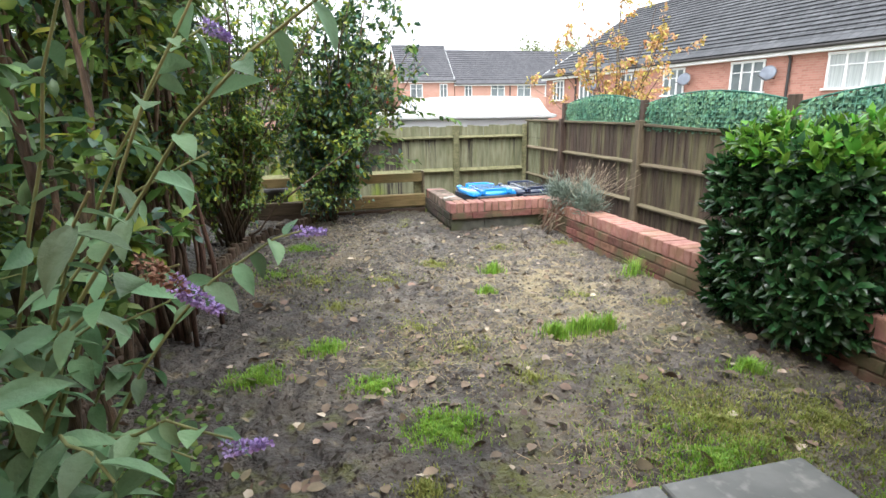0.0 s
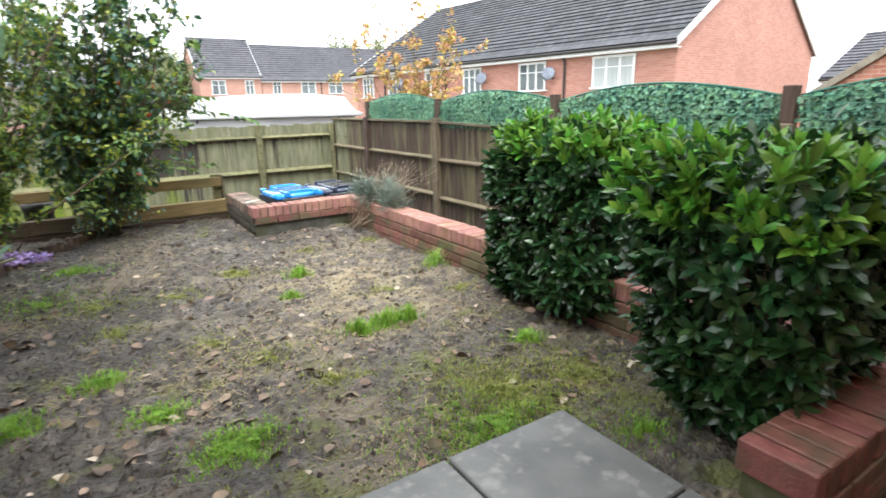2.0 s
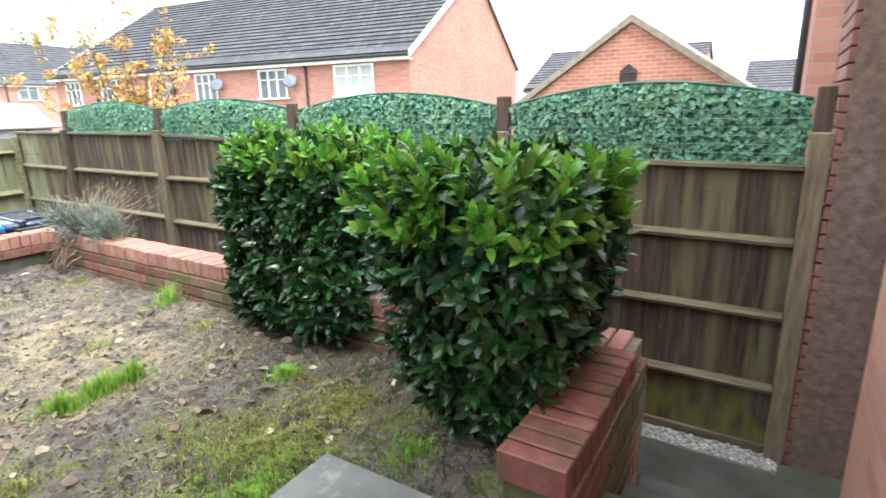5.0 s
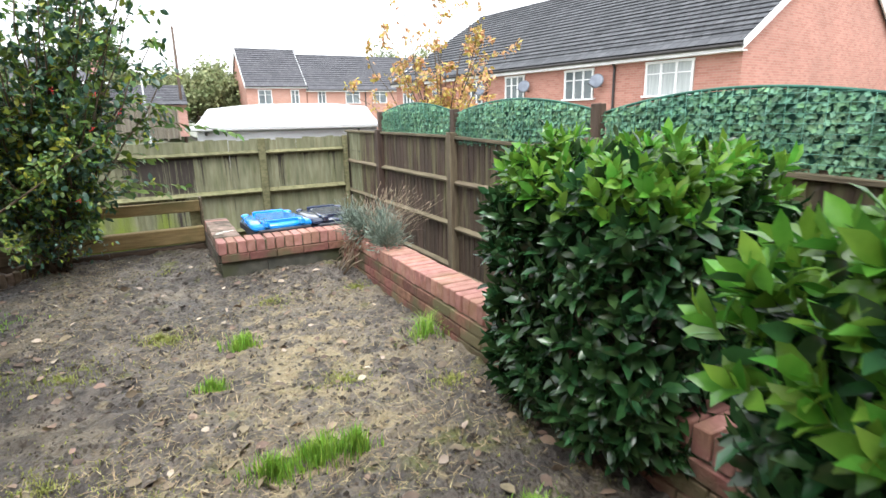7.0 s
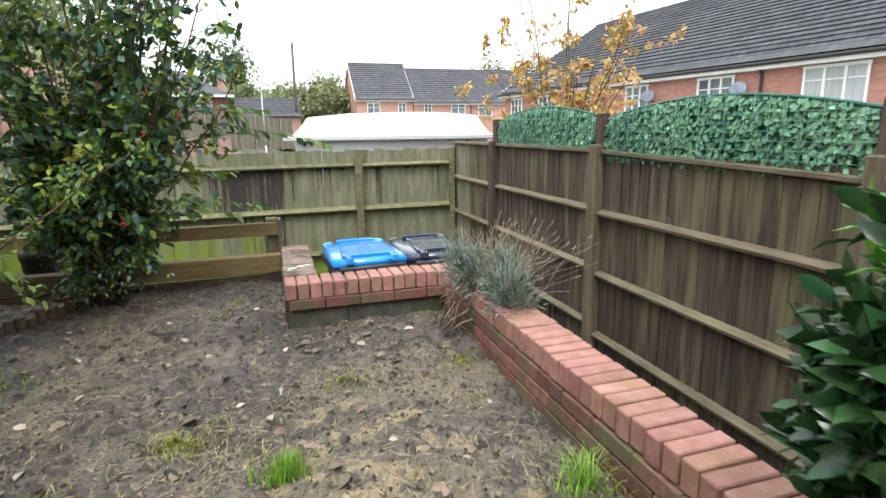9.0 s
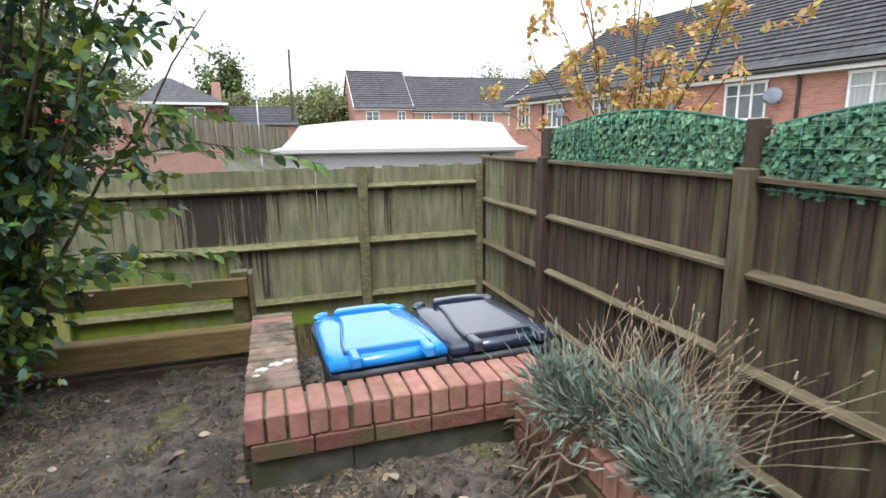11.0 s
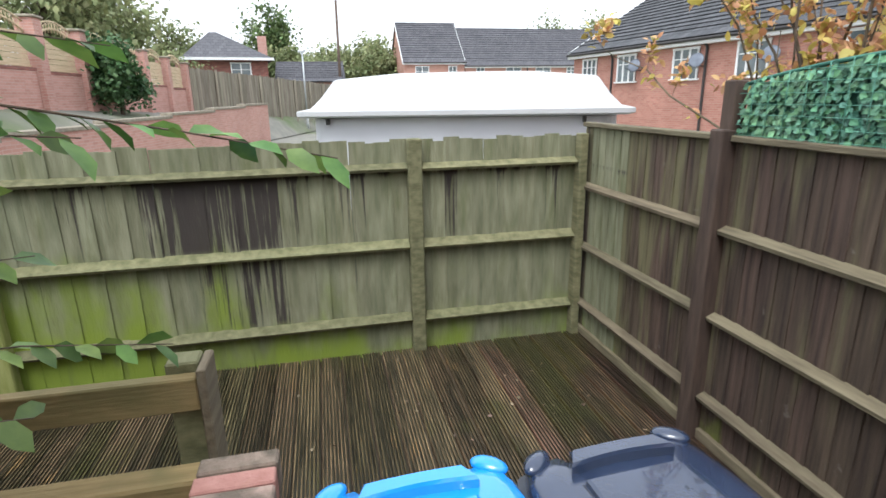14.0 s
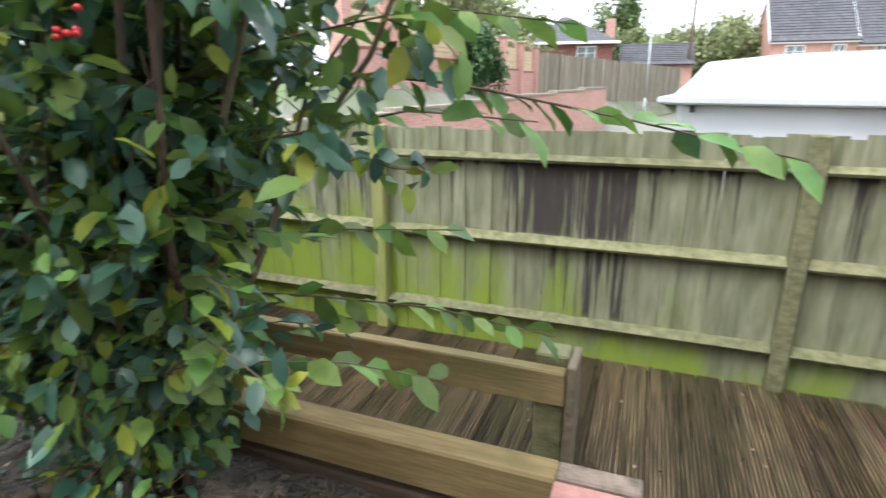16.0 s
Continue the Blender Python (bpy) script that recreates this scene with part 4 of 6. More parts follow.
for x, y, r, n, h in ((1.36, 3.88, 0.10, 330, 0.11), (1.16, 3.42, 0.09, 240, 0.075), (1.29, 2.60, 0.075, 330, 0.105), (1.47, 2.60, 0.09, 420, 0.12), (1.60, 2.57, 0.07, 300, 0.115)):
    grass_tuft("grass_tuft", x, y, r, n, h, GRASS, "fresh bright green tuft of grass in the mud")
grass_tuft("grass_tuft", 2.33, 3.44, 0.07, 150, 0.17, GRASS, "long green grass tuft at the foot of the wall", 0.75)
for x, y, r, n, h in ((0.45, 1.87, 0.17, 700, 0.03), (0.22, 2.27, 0.11, 300, 0.03), (1.55, 1.60, 0.30, 1000, 0.028), (1.35, 1.40, 0.24, 700, 0.028), (-0.33, 2.5, 0.12, 260, 0.045), (0.02, 2.75, 0.10, 130, 0.05),
                      (0.75, 2.55, 0.14, 260, 0.025), (0.55, 2.9, 0.18, 260, 0.022), (0.95, 2.15, 0.10, 160, 0.03), (2.0, 1.95, 0.07, 110, 0.06), (1.95, 1.5, 0.22, 420, 0.028), (0.0, 4.0, 0.16, 220, 0.035), (0.1, 3.4, 0.12, 120, 0.03),
                      (0.5, 3.9, 0.14, 150, 0.03), (-0.3, 4.3, 0.2, 220, 0.04), (0.95, 4.2, 0.15, 170, 0.03), (1.65, 4.55, 0.10, 90, 0.03), (-0.1, 5.0, 0.15, 180, 0.04), (1.0, 5.9, 0.15, 100, 0.02), (1.75, 3.2, 0.14, 120, 0.025), (0.3, 1.5, 0.1, 120, 0.03), (1.8, 1.05, 0.06, 90, 0.06), (2.3, 4.6, 0.08, 70, 0.03), (2.2, 2.9, 0.09, 80, 0.03)):
    grass_tuft("thin_grass", x, y, r * 1.5, int(n * (7.5 if r > 0.21 else 4.2)), h * 1.15, GRASS_DULL if h < 0.04 and x > -0.2 and (x, y) not in ((0.45, 1.87), (0.22, 2.27), (1.35, 1.40)) else GRASS, "thin patch of short grass in the mud", 0.6)

# straw, clods and fallen leaves strewn over the mud
v, f = [], []
count = 0
while count < 15000:
    x, y = rng.uniform(-0.9, 2.45), rng.uniform(1.35, 6.5)
    dens = 0.32 + noise.noise((x * 1.3 + 5, y * 1.3, 1)) * 1.3 + 0.55 * math.exp(-((x - 1.55) ** 2 * 1.6 + (y - 3.3) ** 2 * 0.5)) - (0.35 if x < 0.3 else 0)
    if rng.random() > dens:
        continue
    count += 1
    a, ln, w = rng.uniform(0, 6.28), rng.uniform(0.015, 0.085), rng.uniform(0.0009, 0.0024)
    z = mud_z(x, y) + 0.003
    dx, dy = math.cos(a) * ln, math.sin(a) * ln
    o = len(v)
    v += [(x - dy / ln * w, y + dx / ln * w, z), (x + dy / ln * w, y - dx / ln * w, z), (x + dx, y + dy, mud_z(x + dx, y + dy) + rng.uniform(0.002, 0.014))]
    f.append((o, o + 1, o + 2))
tagged(soup("straw_litter", v, f, STRAW), "dead straw-coloured grass strewn over mud", "straw", kind="stuff")


def litter(name, n, material, lo, hi, label, region=(-0.95, 2.4, 1.35, 6.4)):
    x, y = rng.uniform(region[0], region[1], n), rng.uniform(region[2], region[3], n)
    pos = np.stack([x, y, [mud_z(a, b) + 0.007 for a, b in zip(x, y)]], 1)
    a = rng.uniform(0, 6.28, n)
    dirs = np.stack([np.cos(a), np.sin(a), rng.uniform(-0.1, 0.35, n)], 1)
    ob = leaves(name, pos, dirs, rng.uniform(lo, hi, n), material, None, 1.25)
    tagged(ob, label, "leaves", kind="stuff")


litter("fallen_leaves", 900, LITTER, 0.018, 0.075, "brown fallen leaves on the mud")
litter("pale_fallen_leaves", 110, LITTER_PALE, 0.02, 0.07, "pale curled fallen leaves on the mud")
v, f = [], []
for _ in range(11000):
    x, y = rng.uniform(-0.9, 2.44), rng.uniform(1.34, 6.5)
    r = rng.uniform(0.003, 0.013) * (2.0 if rng.random() < 0.10 else 1)
    z = mud_z(x, y)
    o = len(v)
    for k in range(4):
        a = k * 1.57 + rng.uniform(-0.4, 0.4)
        v.append((x + math.cos(a) * r * rng.uniform(0.7, 1.5), y + math.sin(a) * r * rng.uniform(0.7, 1.5), z - 0.003))
    v.append((x + rng.normal(0, r * 0.3), y, z + r * 0.8))
    f += [(o + k, o + (k + 1) % 4, o + 4) for k in range(4)]
tagged(soup("mud_clods", v, f, CLOD), "small dark wet clods of mud", "clods", kind="stuff")

n = 150
pos = np.stack([rng.uniform(-1.8, 3.55, n), rng.uniform(6.95, 8.7, n), np.full(n, DECK_Z + 0.006)], 1)
a = rng.uniform(0, 6.28, n)
tagged(leaves("leaf_litter_on_deck", pos, np.stack([np.cos(a), np.sin(a), rng.uniform(0, 0.3, n)], 1), rng.uniform(0.01, 0.035, n), LITTER, None, 1.2), "small pale leaves scattered on the wet decking", "leaves", kind="stuff")

# lavender growing over the wall
lav = thing("lavender", "grey-green lavender with dry stalks sprawling over the wall", "plant", at=(2.36, 5.0, 0.0))
lines = []
for k in range(16):
    a = rng.uniform(-0.5, 0.5)
    lines.append((arc((0.05 * rng.normal(), 0.15 * rng.normal() + 0.15, 0.0), (0.18 + 0.12 * rng.normal(), -0.15 + 0.2 * rng.normal(), 0.34 + 0.05 * rng.random()), 0.05, 0.012), 0.007, 0.003))
tubes("woody_base", lines, DRY, lav)["kind"] = "stuff"
lines = []
for k in range(150):
    b = Vector((0.24 + rng.normal(0, 0.07), -0.28 + rng.normal(0, 0.16), 0.36))
    e = b + Vector((rng.normal(0.10, 0.14), rng.normal(0.0, 0.22), rng.uniform(0.12, 0.34)))
    lines.append((arc(b, e, 0.02, 0.004, 4), 0.0015, 0.001))
    if k % 2:
        lines.append(([e, e + (e - b).normalized() * 0.03], 0.004, 0.002))
tubes("stalkwork", lines, DRY, lav, 3)["kind"] = "stuff"
n = 4200
c = np.array([(0.16, -0.08, 0.39), (0.22, -0.36, 0.36), (0.10, 0.05, 0.41), (0.26, -0.22, 0.42), (0.2, -0.47, 0.34)])[rng.integers(0, 5, n)]
pos = c + rng.normal(0, 0.052, (n, 3))
leaves("foliage", pos, (pos - c) * 8 + rng.normal(0, 0.3, (n, 3)) + (0, 0, 0.6), rng.uniform(0.035, 0.07, n), LAVENDER, lav, 0.3, True)


def branchy(t, stems, mats, leaf, count, width, seed, spread=0.09, sides=5, droop=-0.25, bark=TWIG, twigs=2):
    """Stems, side twigs and leaves along them. mats: (material, share) pairs."""
    g = np.random.default_rng(seed)
    lines, pts = [], []
    for s in stems:
        lines.append(s)
        p = s[0]
        for k in range(twigs * 4):
            u = g.uniform(0.3, 1.0)
            a, d = along(p, u)
            e = a + Vector(g.normal(0, 1, 3)).normalized() * g.uniform(0.12, 0.38) + Vector((0, 0, 0.04))
            tw = arc(a, e, 0.02, 0.006, 5)
            lines.append((tw, max(0.0022, s[2] * 0.7), 0.0012))
            pts += [along(tw, q) for q in g.uniform(0.15, 1.0, 14)]
        pts += [along(p, q) for q in g.uniform(0.35, 1.0, 10)]
    tubes("branchwork", lines, bark, t, sides)["kind"] = "stuff"
    idx = g.integers(0, len(pts), count)
    pos = np.array([pts[i][0][:] for i in idx]) + g.normal(0, spread * 0.3, (count, 3))
    dirs = np.array([pts[i][1][:] for i in idx]) * 0.6 + g.normal(0, 0.6, (count, 3)) + (0, 0, droop)
    pick = g.random(count)
    lo = 0.0
    for m, share in mats:
        sel = (pick >= lo) & (pick < lo + share)
        lo += share
        leaves("foliage", pos[sel], dirs[sel], g.uniform(leaf[0], leaf[1], int(sel.sum())), m, t, width)


def fan(base, tips, r0, r1, wob=0.02, sag=0.05):
    return [(arc(base + Vector(rng.normal(0, 0.04, 3)) * Vector((1, 1, 0)), tip, sag, wob, 8), r0, r1) for tip in tips]


# berry shrub beside the timber edging
shrub = thing("berry_shrub", "tall arching evergreen shrub with red berries and yellowing leaves", "shrub")
tips = []
for k in range(74):
    a, r, z = rng.uniform(0, 6.28), rng.uniform(0.2, 1.0), rng.uniform(0.6, 3.0)
    s = 1.0 if z > 1.45 else 0.55
    tips.append(Vector(((0.50 if z > 1.45 else 0.22) + r * s * math.cos(a), 6.25 + 0.62 * r * s * math.sin(a), z)))
branchy(shrub, fan(Vector((0.16, 6.42, 0.0)), tips, 0.014, 0.003), ((SHRUB, 0.48), (SHRUB_DARK, 0.44), (SHRUB_YELLOW, 0.08)), (0.045, 0.09), 14500, 1.1, 21)
low = [Vector((0.30 + 0.35 * rng.normal(), 6.12 + 0.16 * rng.normal(), rng.uniform(0.25, 0.7))) for k in range(12)]
branchy(shrub, fan(Vector((0.16, 6.42, 0.0)), low, 0.006, 0.002), ((SHRUB_DARK, 0.75), (SHRUB_YELLOW, 0.25)), (0.03, 0.055), 700, 1.0, 22)
# long sprays reaching over the rail
spray = [([Vector((0.35, 6.30, 1.30)), Vector((0.75, 6.42, 1.31)), Vector((1.15, 6.5, 1.27)), Vector((1.5, 6.55, 1.20)), Vector((1.85, 6.6, 1.12))], 0.005, 0.0018),
         ([Vector((0.4, 6.35, 0.75)), Vector((0.75, 6.5, 0.72)), Vector((1.05, 6.6, 0.69)), Vector((1.37, 6.68, 0.62))], 0.004, 0.0016),
         ([Vector((0.45, 6.2, 1.05)), Vector((0.8, 6.3, 1.16)), Vector((1.1, 6.36, 1.22)), Vector((1.35, 6.4, 1.2))], 0.004, 0.0016),
         ([Vector((0.5, 6.3, 0.9)), Vector((0.85, 6.45, 0.93)), Vector((1.15, 6.55, 0.93))], 0.003, 0.0014),
         ([Vector((0.4, 6.2, 1.2)), Vector((0.8, 6.36, 1.36)), Vector((1.1, 6.45, 1.42)), Vector((1.4, 6.5, 1.38))], 0.004, 0.0014),
         ([Vector((0.35, 6.1, 0.62)), Vector((0.65, 6.2, 0.66)), Vector((0.95, 6.3, 0.66)), Vector((1.15, 6.4, 0.6))], 0.003, 0.0014),
         ([Vector((0.4, 6.1, 1.0)), Vector((0.7, 6.15, 1.02)), Vector((0.98, 6.2, 0.98))], 0.003, 0.0014)]
for s in spray:
    tubes("spray_stem", [s], TWIG, shrub)
pos, dirs = [], []
for p, a, b in spray:
    n = int((p[-1] - p[0]).length * 20)
    for i in range(n):
        q, d = along(p, 0.1 + 0.9 * i / n)
        side = d.cross(Vector((0, 0, 1))) * (1 if i % 2 else -1)
        pos.append(q[:])
        dirs.append((d * 0.9 + side * 0.7 + Vector((0, 0, rng.uniform(-0.9, 0.3))))[:])
leaves("spray_leaves", pos, dirs, rng.uniform(0.07, 0.115, len(pos)), SHRUB, shrub, 1.1)
for c in ((0.72, 5.70, 1.46), (0.86, 5.86, 1.34), (0.5, 5.72, 0.68), (0.66, 5.75, 1.22), (1.0, 6.0, 1.40), (0.45, 5.75, 1.5)):
    bm = bmesh.new()
    for k in range(6):
        bmesh.ops.create_icosphere(bm, subdivisions=1, radius=0.0055, matrix=Matrix.Translation(Vector(c) + Vector(rng.normal(0, 0.009, 3))))
    part("berry_cluster", bm, BERRY, shrub, "cluster of red berries", True)

# tangle of tall peeling stems along the west fence
tangle = thing("old_honeysuckle", "dense tangle of tall brown peeling climber stems", "shrub")
stems = []
for k in range(44):
    b = Vector((-1.15 + rng.normal(0, 0.22), 2.5 + rng.uniform(-0.8, 1.5), 0))
    stems.append((arc(b, b + Vector((rng.normal(0.02, 0.2), rng.normal(0.1, 0.25), rng.uniform(2.0, 3.4))), 0.0, 0.03, 9), rng.uniform(0.010, 0.028), 0.006))
for k in range(30):
    b = Vector((-0.88 + rng.normal(0, 0.10), 3.25 + rng.normal(0, 0.22), 0))
    stems.append((arc(b, b + Vector((rng.normal(0.0, 0.16), rng.normal(-0.15, 0.25), rng.uniform(2.0, 3.2))), 0.0, 0.022, 9), rng.uniform(0.010, 0.024), 0.006))
branchy(tangle, stems, ((SHRUB, 0.7), (SHRUB_DARK, 0.2), (SHRUB_YELLOW, 0.1)), (0.035, 0.085), 25000, 1.05, 31, bark=BARK, twigs=2)
trunk_tree = thing("tree", "rough-barked tree trunk against the fence", "tree")
tubes("trunk", [(arc((-1.45, 2.3, -0.05), (-1.5, 2.35, 2.9), 0, 0.015, 10), 0.085, 0.06)], BARK, trunk_tree, 12)

# looser twiggy shrub further along the border
loose = thing("loose_shrub", "open twiggy shrub with yellow-green leaves", "shrub")
tips = [Vector((-0.75 + 0.6 * rng.normal(), 5.35 + 0.45 * rng.normal(), rng.uniform(0.9, 3.2))) for k in range(62)]
branchy(loose, fan(Vector((-0.75, 5.45, 0.0)), tips, 0.014, 0.003, 0.03), ((SHRUB, 0.7), (SHRUB_YELLOW, 0.22), (SHRUB_DARK, 0.08)), (0.03, 0.062), 23000, 1.0, 41)
fill = thing("border_shrub", "bushy green shrub against the west fence", "shrub")
tips = [Vector((-1.35 + 0.3 * rng.normal(), 4.3 + 0.8 * rng.normal(), rng.uniform(0.4, 3.0))) for k in range(40)]
branchy(fill, fan(Vector((-1.45, 4.3, 0.0)), tips, 0.012, 0.003, 0.03), ((SHRUB, 0.8), (SHRUB_DARK, 0.2)), (0.035, 0.07), 17000, 1.0, 43)

# buddleia close to the patio, each near leaf its own piece
bud = thing("buddleia", "arching buddleia with grey-green leaves and purple flower spikes", "shrub")
BUD_BASE = Vector((-0.85, 1.35, 0.0))
bud_tips = [(-0.03, 1.45, 0.93), (-0.22, 0.93, 0.99), (-0.17, 1.0, 0.62), (-0.17, 1.38, 1.44), (-0.30, 0.85, 1.12), (-0.42, 0.75, 0.86), (0.16, 1.0, 1.52), (-0.5, 0.9, 1.6), (-0.35, 1.3, 1.7), (-0.6, 0.7, 1.2),
            (-0.55, 1.1, 0.5), (-0.35, 0.9, 0.45), (-0.5, 0.7, 0.6), (-0.7, 0.8, 0.9), (-0.25, 1.5, 1.15), (-0.3, 1.6, 0.75), (-0.75, 0.9, 1.5), (-0.6, 1.4, 1.9), (-0.1, 1.3, 1.62), (-0.45, 1.25, 0.8), (-0.6, 1.0, 0.3), (-0.75, 1.3, 1.2), (-0.4, 1.05, 0.35), (-0.3, 1.15, 0.5), (-0.55, 0.85, 0.42), (-0.45, 1.5, 0.55), (-0.32, 0.8, 0.7)]
bud_stems = [(arc(BUD_BASE + Vector((rng.normal(0, 0.1), rng.normal(0, 0.1), 0)), tip, 0.22, 0.008, 10), 0.0065, 0.0025) for tip in bud_tips]
for s in bud_stems:
    tubes("stem", [s], STEM, bud)
leaf_me = bpy.data.meshes.new("leaf")
LV, LF = [], []
for i in range(8):
    u = i / 7
    w = 0.27 * math.sin(math.pi * min(1, u * 0.93 + 0.07)) ** 0.8 * (1.15 - 0.55 * u)
    zc = -0.22 * u * u
    LV += [(-w, u, zc + 0.35 * w), (-w * 0.5, u, zc + 0.12 * w), (0, u, zc), (w * 0.5, u, zc + 0.12 * w), (w, u, zc + 0.35 * w)]
for i in range(7):
    for k in range(4):
        a = i * 5 + k
        LF.append((a, a + 1, a + 6, a + 5))
leaf_me.from_pydata(LV, [], LF)
leaf_me.materials.append(BUDDLEIA)
leaf_me.polygons.foreach_set("use_smooth", [True] * len(leaf_me.polygons))
for si, (p, a, b) in enumerate(bud_stems):
    for i in range(13):
        q, d = along(p, 0.26 + 0.73 * i / 13)
        side = d.cross(Vector((0, 0, 1))).normalized() * (1 if i % 2 else -1)
        side = (side + Vector(rng.normal(0, 0.45, 3))).normalized()
        dirv = (d * 0.5 + side * 0.95 + Vector((0, 0, rng.uniform(-0.95, 0.0)))).normalized()
        up = (Vector((0, 0, 1)) + Vector(rng.normal(0, 0.35, 3)))
        x = dirv.cross(up).normalized()
        z = x.cross(dirv)
        s = rng.uniform(0.06, 0.12)
        piece("leaf", leaf_me, bud, Matrix(((x.x * s, dirv.x * s, z.x * s, q.x), (x.y * s, dirv.y * s, z.y * s, q.y), (x.z * s, dirv.z * s, z.z * s, q.z), (0, 0, 0, 1))))
back = [(arc(BUD_BASE + Vector((rng.normal(-0.1, 0.15), rng.normal(0.1, 0.3), 0)), (-0.95 + rng.normal(0, 0.28), 1.5 + rng.normal(0, 0.4), rng.uniform(0.4, 2.3)), 0.1, 0.01, 9), 0.011, 0.003) for k in range(15)]
branchy(bud, back, ((BUDDLEIA_I, 0.85), (SHRUB_DARK, 0.15)), (0.06, 0.11), 2300, 0.85, 51, bark=STEM)


def spike(a, b, r, material):
    a, b = Vector(a), Vector(b)
    n = 260
    u = rng.random(n)
    d = rng.normal(0, 1, (n, 3))
    d /= np.linalg.norm(d, axis=1, keepdims=True)
    pos = np.array([a.lerp(b, q)[:] for q in u]) + d * (r * (1.05 - 0.75 * u))[:, None] * 0.7
    leaves("flower_spike", pos, d, rng.uniform(0.006, 0.011, n), material, bud, 1.6, True)


spike((-0.06, 1.46, 0.93), (0.03, 1.49, 0.915), 0.016, FLOWER)
spike((-0.27, 0.93, 1.0), (-0.22, 0.94, 0.95), 0.022, FLOWER_DEAD)
spike((-0.235, 0.935, 0.965), (-0.165, 0.95, 0.90), 0.02, FLOWER)
spike((-0.20, 1.0, 0.60), (-0.12, 1.02, 0.585), 0.017, FLOWER)
spike((-0.20, 1.37, 1.43), (-0.15, 1.39, 1.40), 0.018, FLOWER)
ground_cover = thing("ground_cover", "low round-leaved green weeds at the border", "weeds")
n = 500
pos = np.stack([rng.normal(-0.62, 0.12, n), rng.normal(1.75, 0.22, n), rng.uniform(0.03, 0.16, n)], 1)
leaves("weed_leaves", pos, rng.normal(0, 1, (n, 3)) * (1, 1, 0.3), rng.uniform(0.02, 0.04, n), SHRUB, ground_cover, 1.7)
tagged(leaves("yellow_leaf", [(-0.02, 1.33, 0.03)], [(0.8, 0.5, 0.1)], [0.06], LITTER_YELLOW, None, 1.6), "bright yellow fallen leaf on the mud", "leaf")


# ---- houses and distance ----
def window(t, x, y, z, w, h, panes=3, curtain=False, name="window"):
    """A white framed window in the wall plane y, facing -y."""
    win = part(name, bx(x, x + w, y - 0.02, y - 0.004, z, z + h), CURTAIN if curtain else GLASS_DARK, t, "white-framed window")
    fr = 0.07
    part("frame", bx(x - 0.02, x + w + 0.02, y - 0.06, y - 0.022, z + h - fr, z + h + 0.01), WHITE, win)
    for k in range(panes + 1):
        xx = x + (w - fr) * k / panes
        part("frame", bx(xx, xx + fr, y - 0.058, y - 0.022, z, z + h - fr), WHITE, win)
    part("sill", bx(x - 0.08, x + w + 0.08, y - 0.10, y - 0.003, z - 0.06, z), WHITE, win)
    part("glazing_bar", bx(x + fr, x + w - fr, y - 0.04, y - 0.022, z + h * 0.62, z + h * 0.62 + 0.035), WHITE, win)
    return win


def tiled_slope(t, name, x0, x1, y0, z0, y1, z1, material, gauge=0.33, over=0.35):
    """Roof slope in stepped courses from the eave (y0, z0) to the ridge (y1, z1)."""
    L = math.hypot(y1 - y0, z1 - z0)
    n = max(4, int(L / gauge))
    uy, uz = (y1 - y0) / L, (z1 - z0) / L
    ny, nz = -uz, uy
    if nz < 0:
        ny, nz = -ny, -nz
    v, f = [], []
    for i in range(n):
        a, b = L * i / n - (over if i == 0 else 0), L * (i + 1) / n
        for s, hgt in ((a, 0.06), (b, 0.014)):
            for x in (x0, x1):
                v.append((x, y0 + uy * s + ny * hgt, z0 + uz * s + nz * hgt))
    for k in range(len(v) // 2 - 1):
        f.append((2 * k, 2 * k + 1, 2 * k + 3, 2 * k + 2))
    # underside closes the roof
    o = len(v)
    v += [(x0, y0 - uy * over, z0 - uz * over - 0.02), (x1, y0 - uy * over, z0 - uz * over - 0.02), (x1, y1, z1 - 0.02), (x0, y1, z1 - 0.02)]
    f.append((o, o + 1, o + 2, o + 3))
    return soup(name, v, f, material, t)


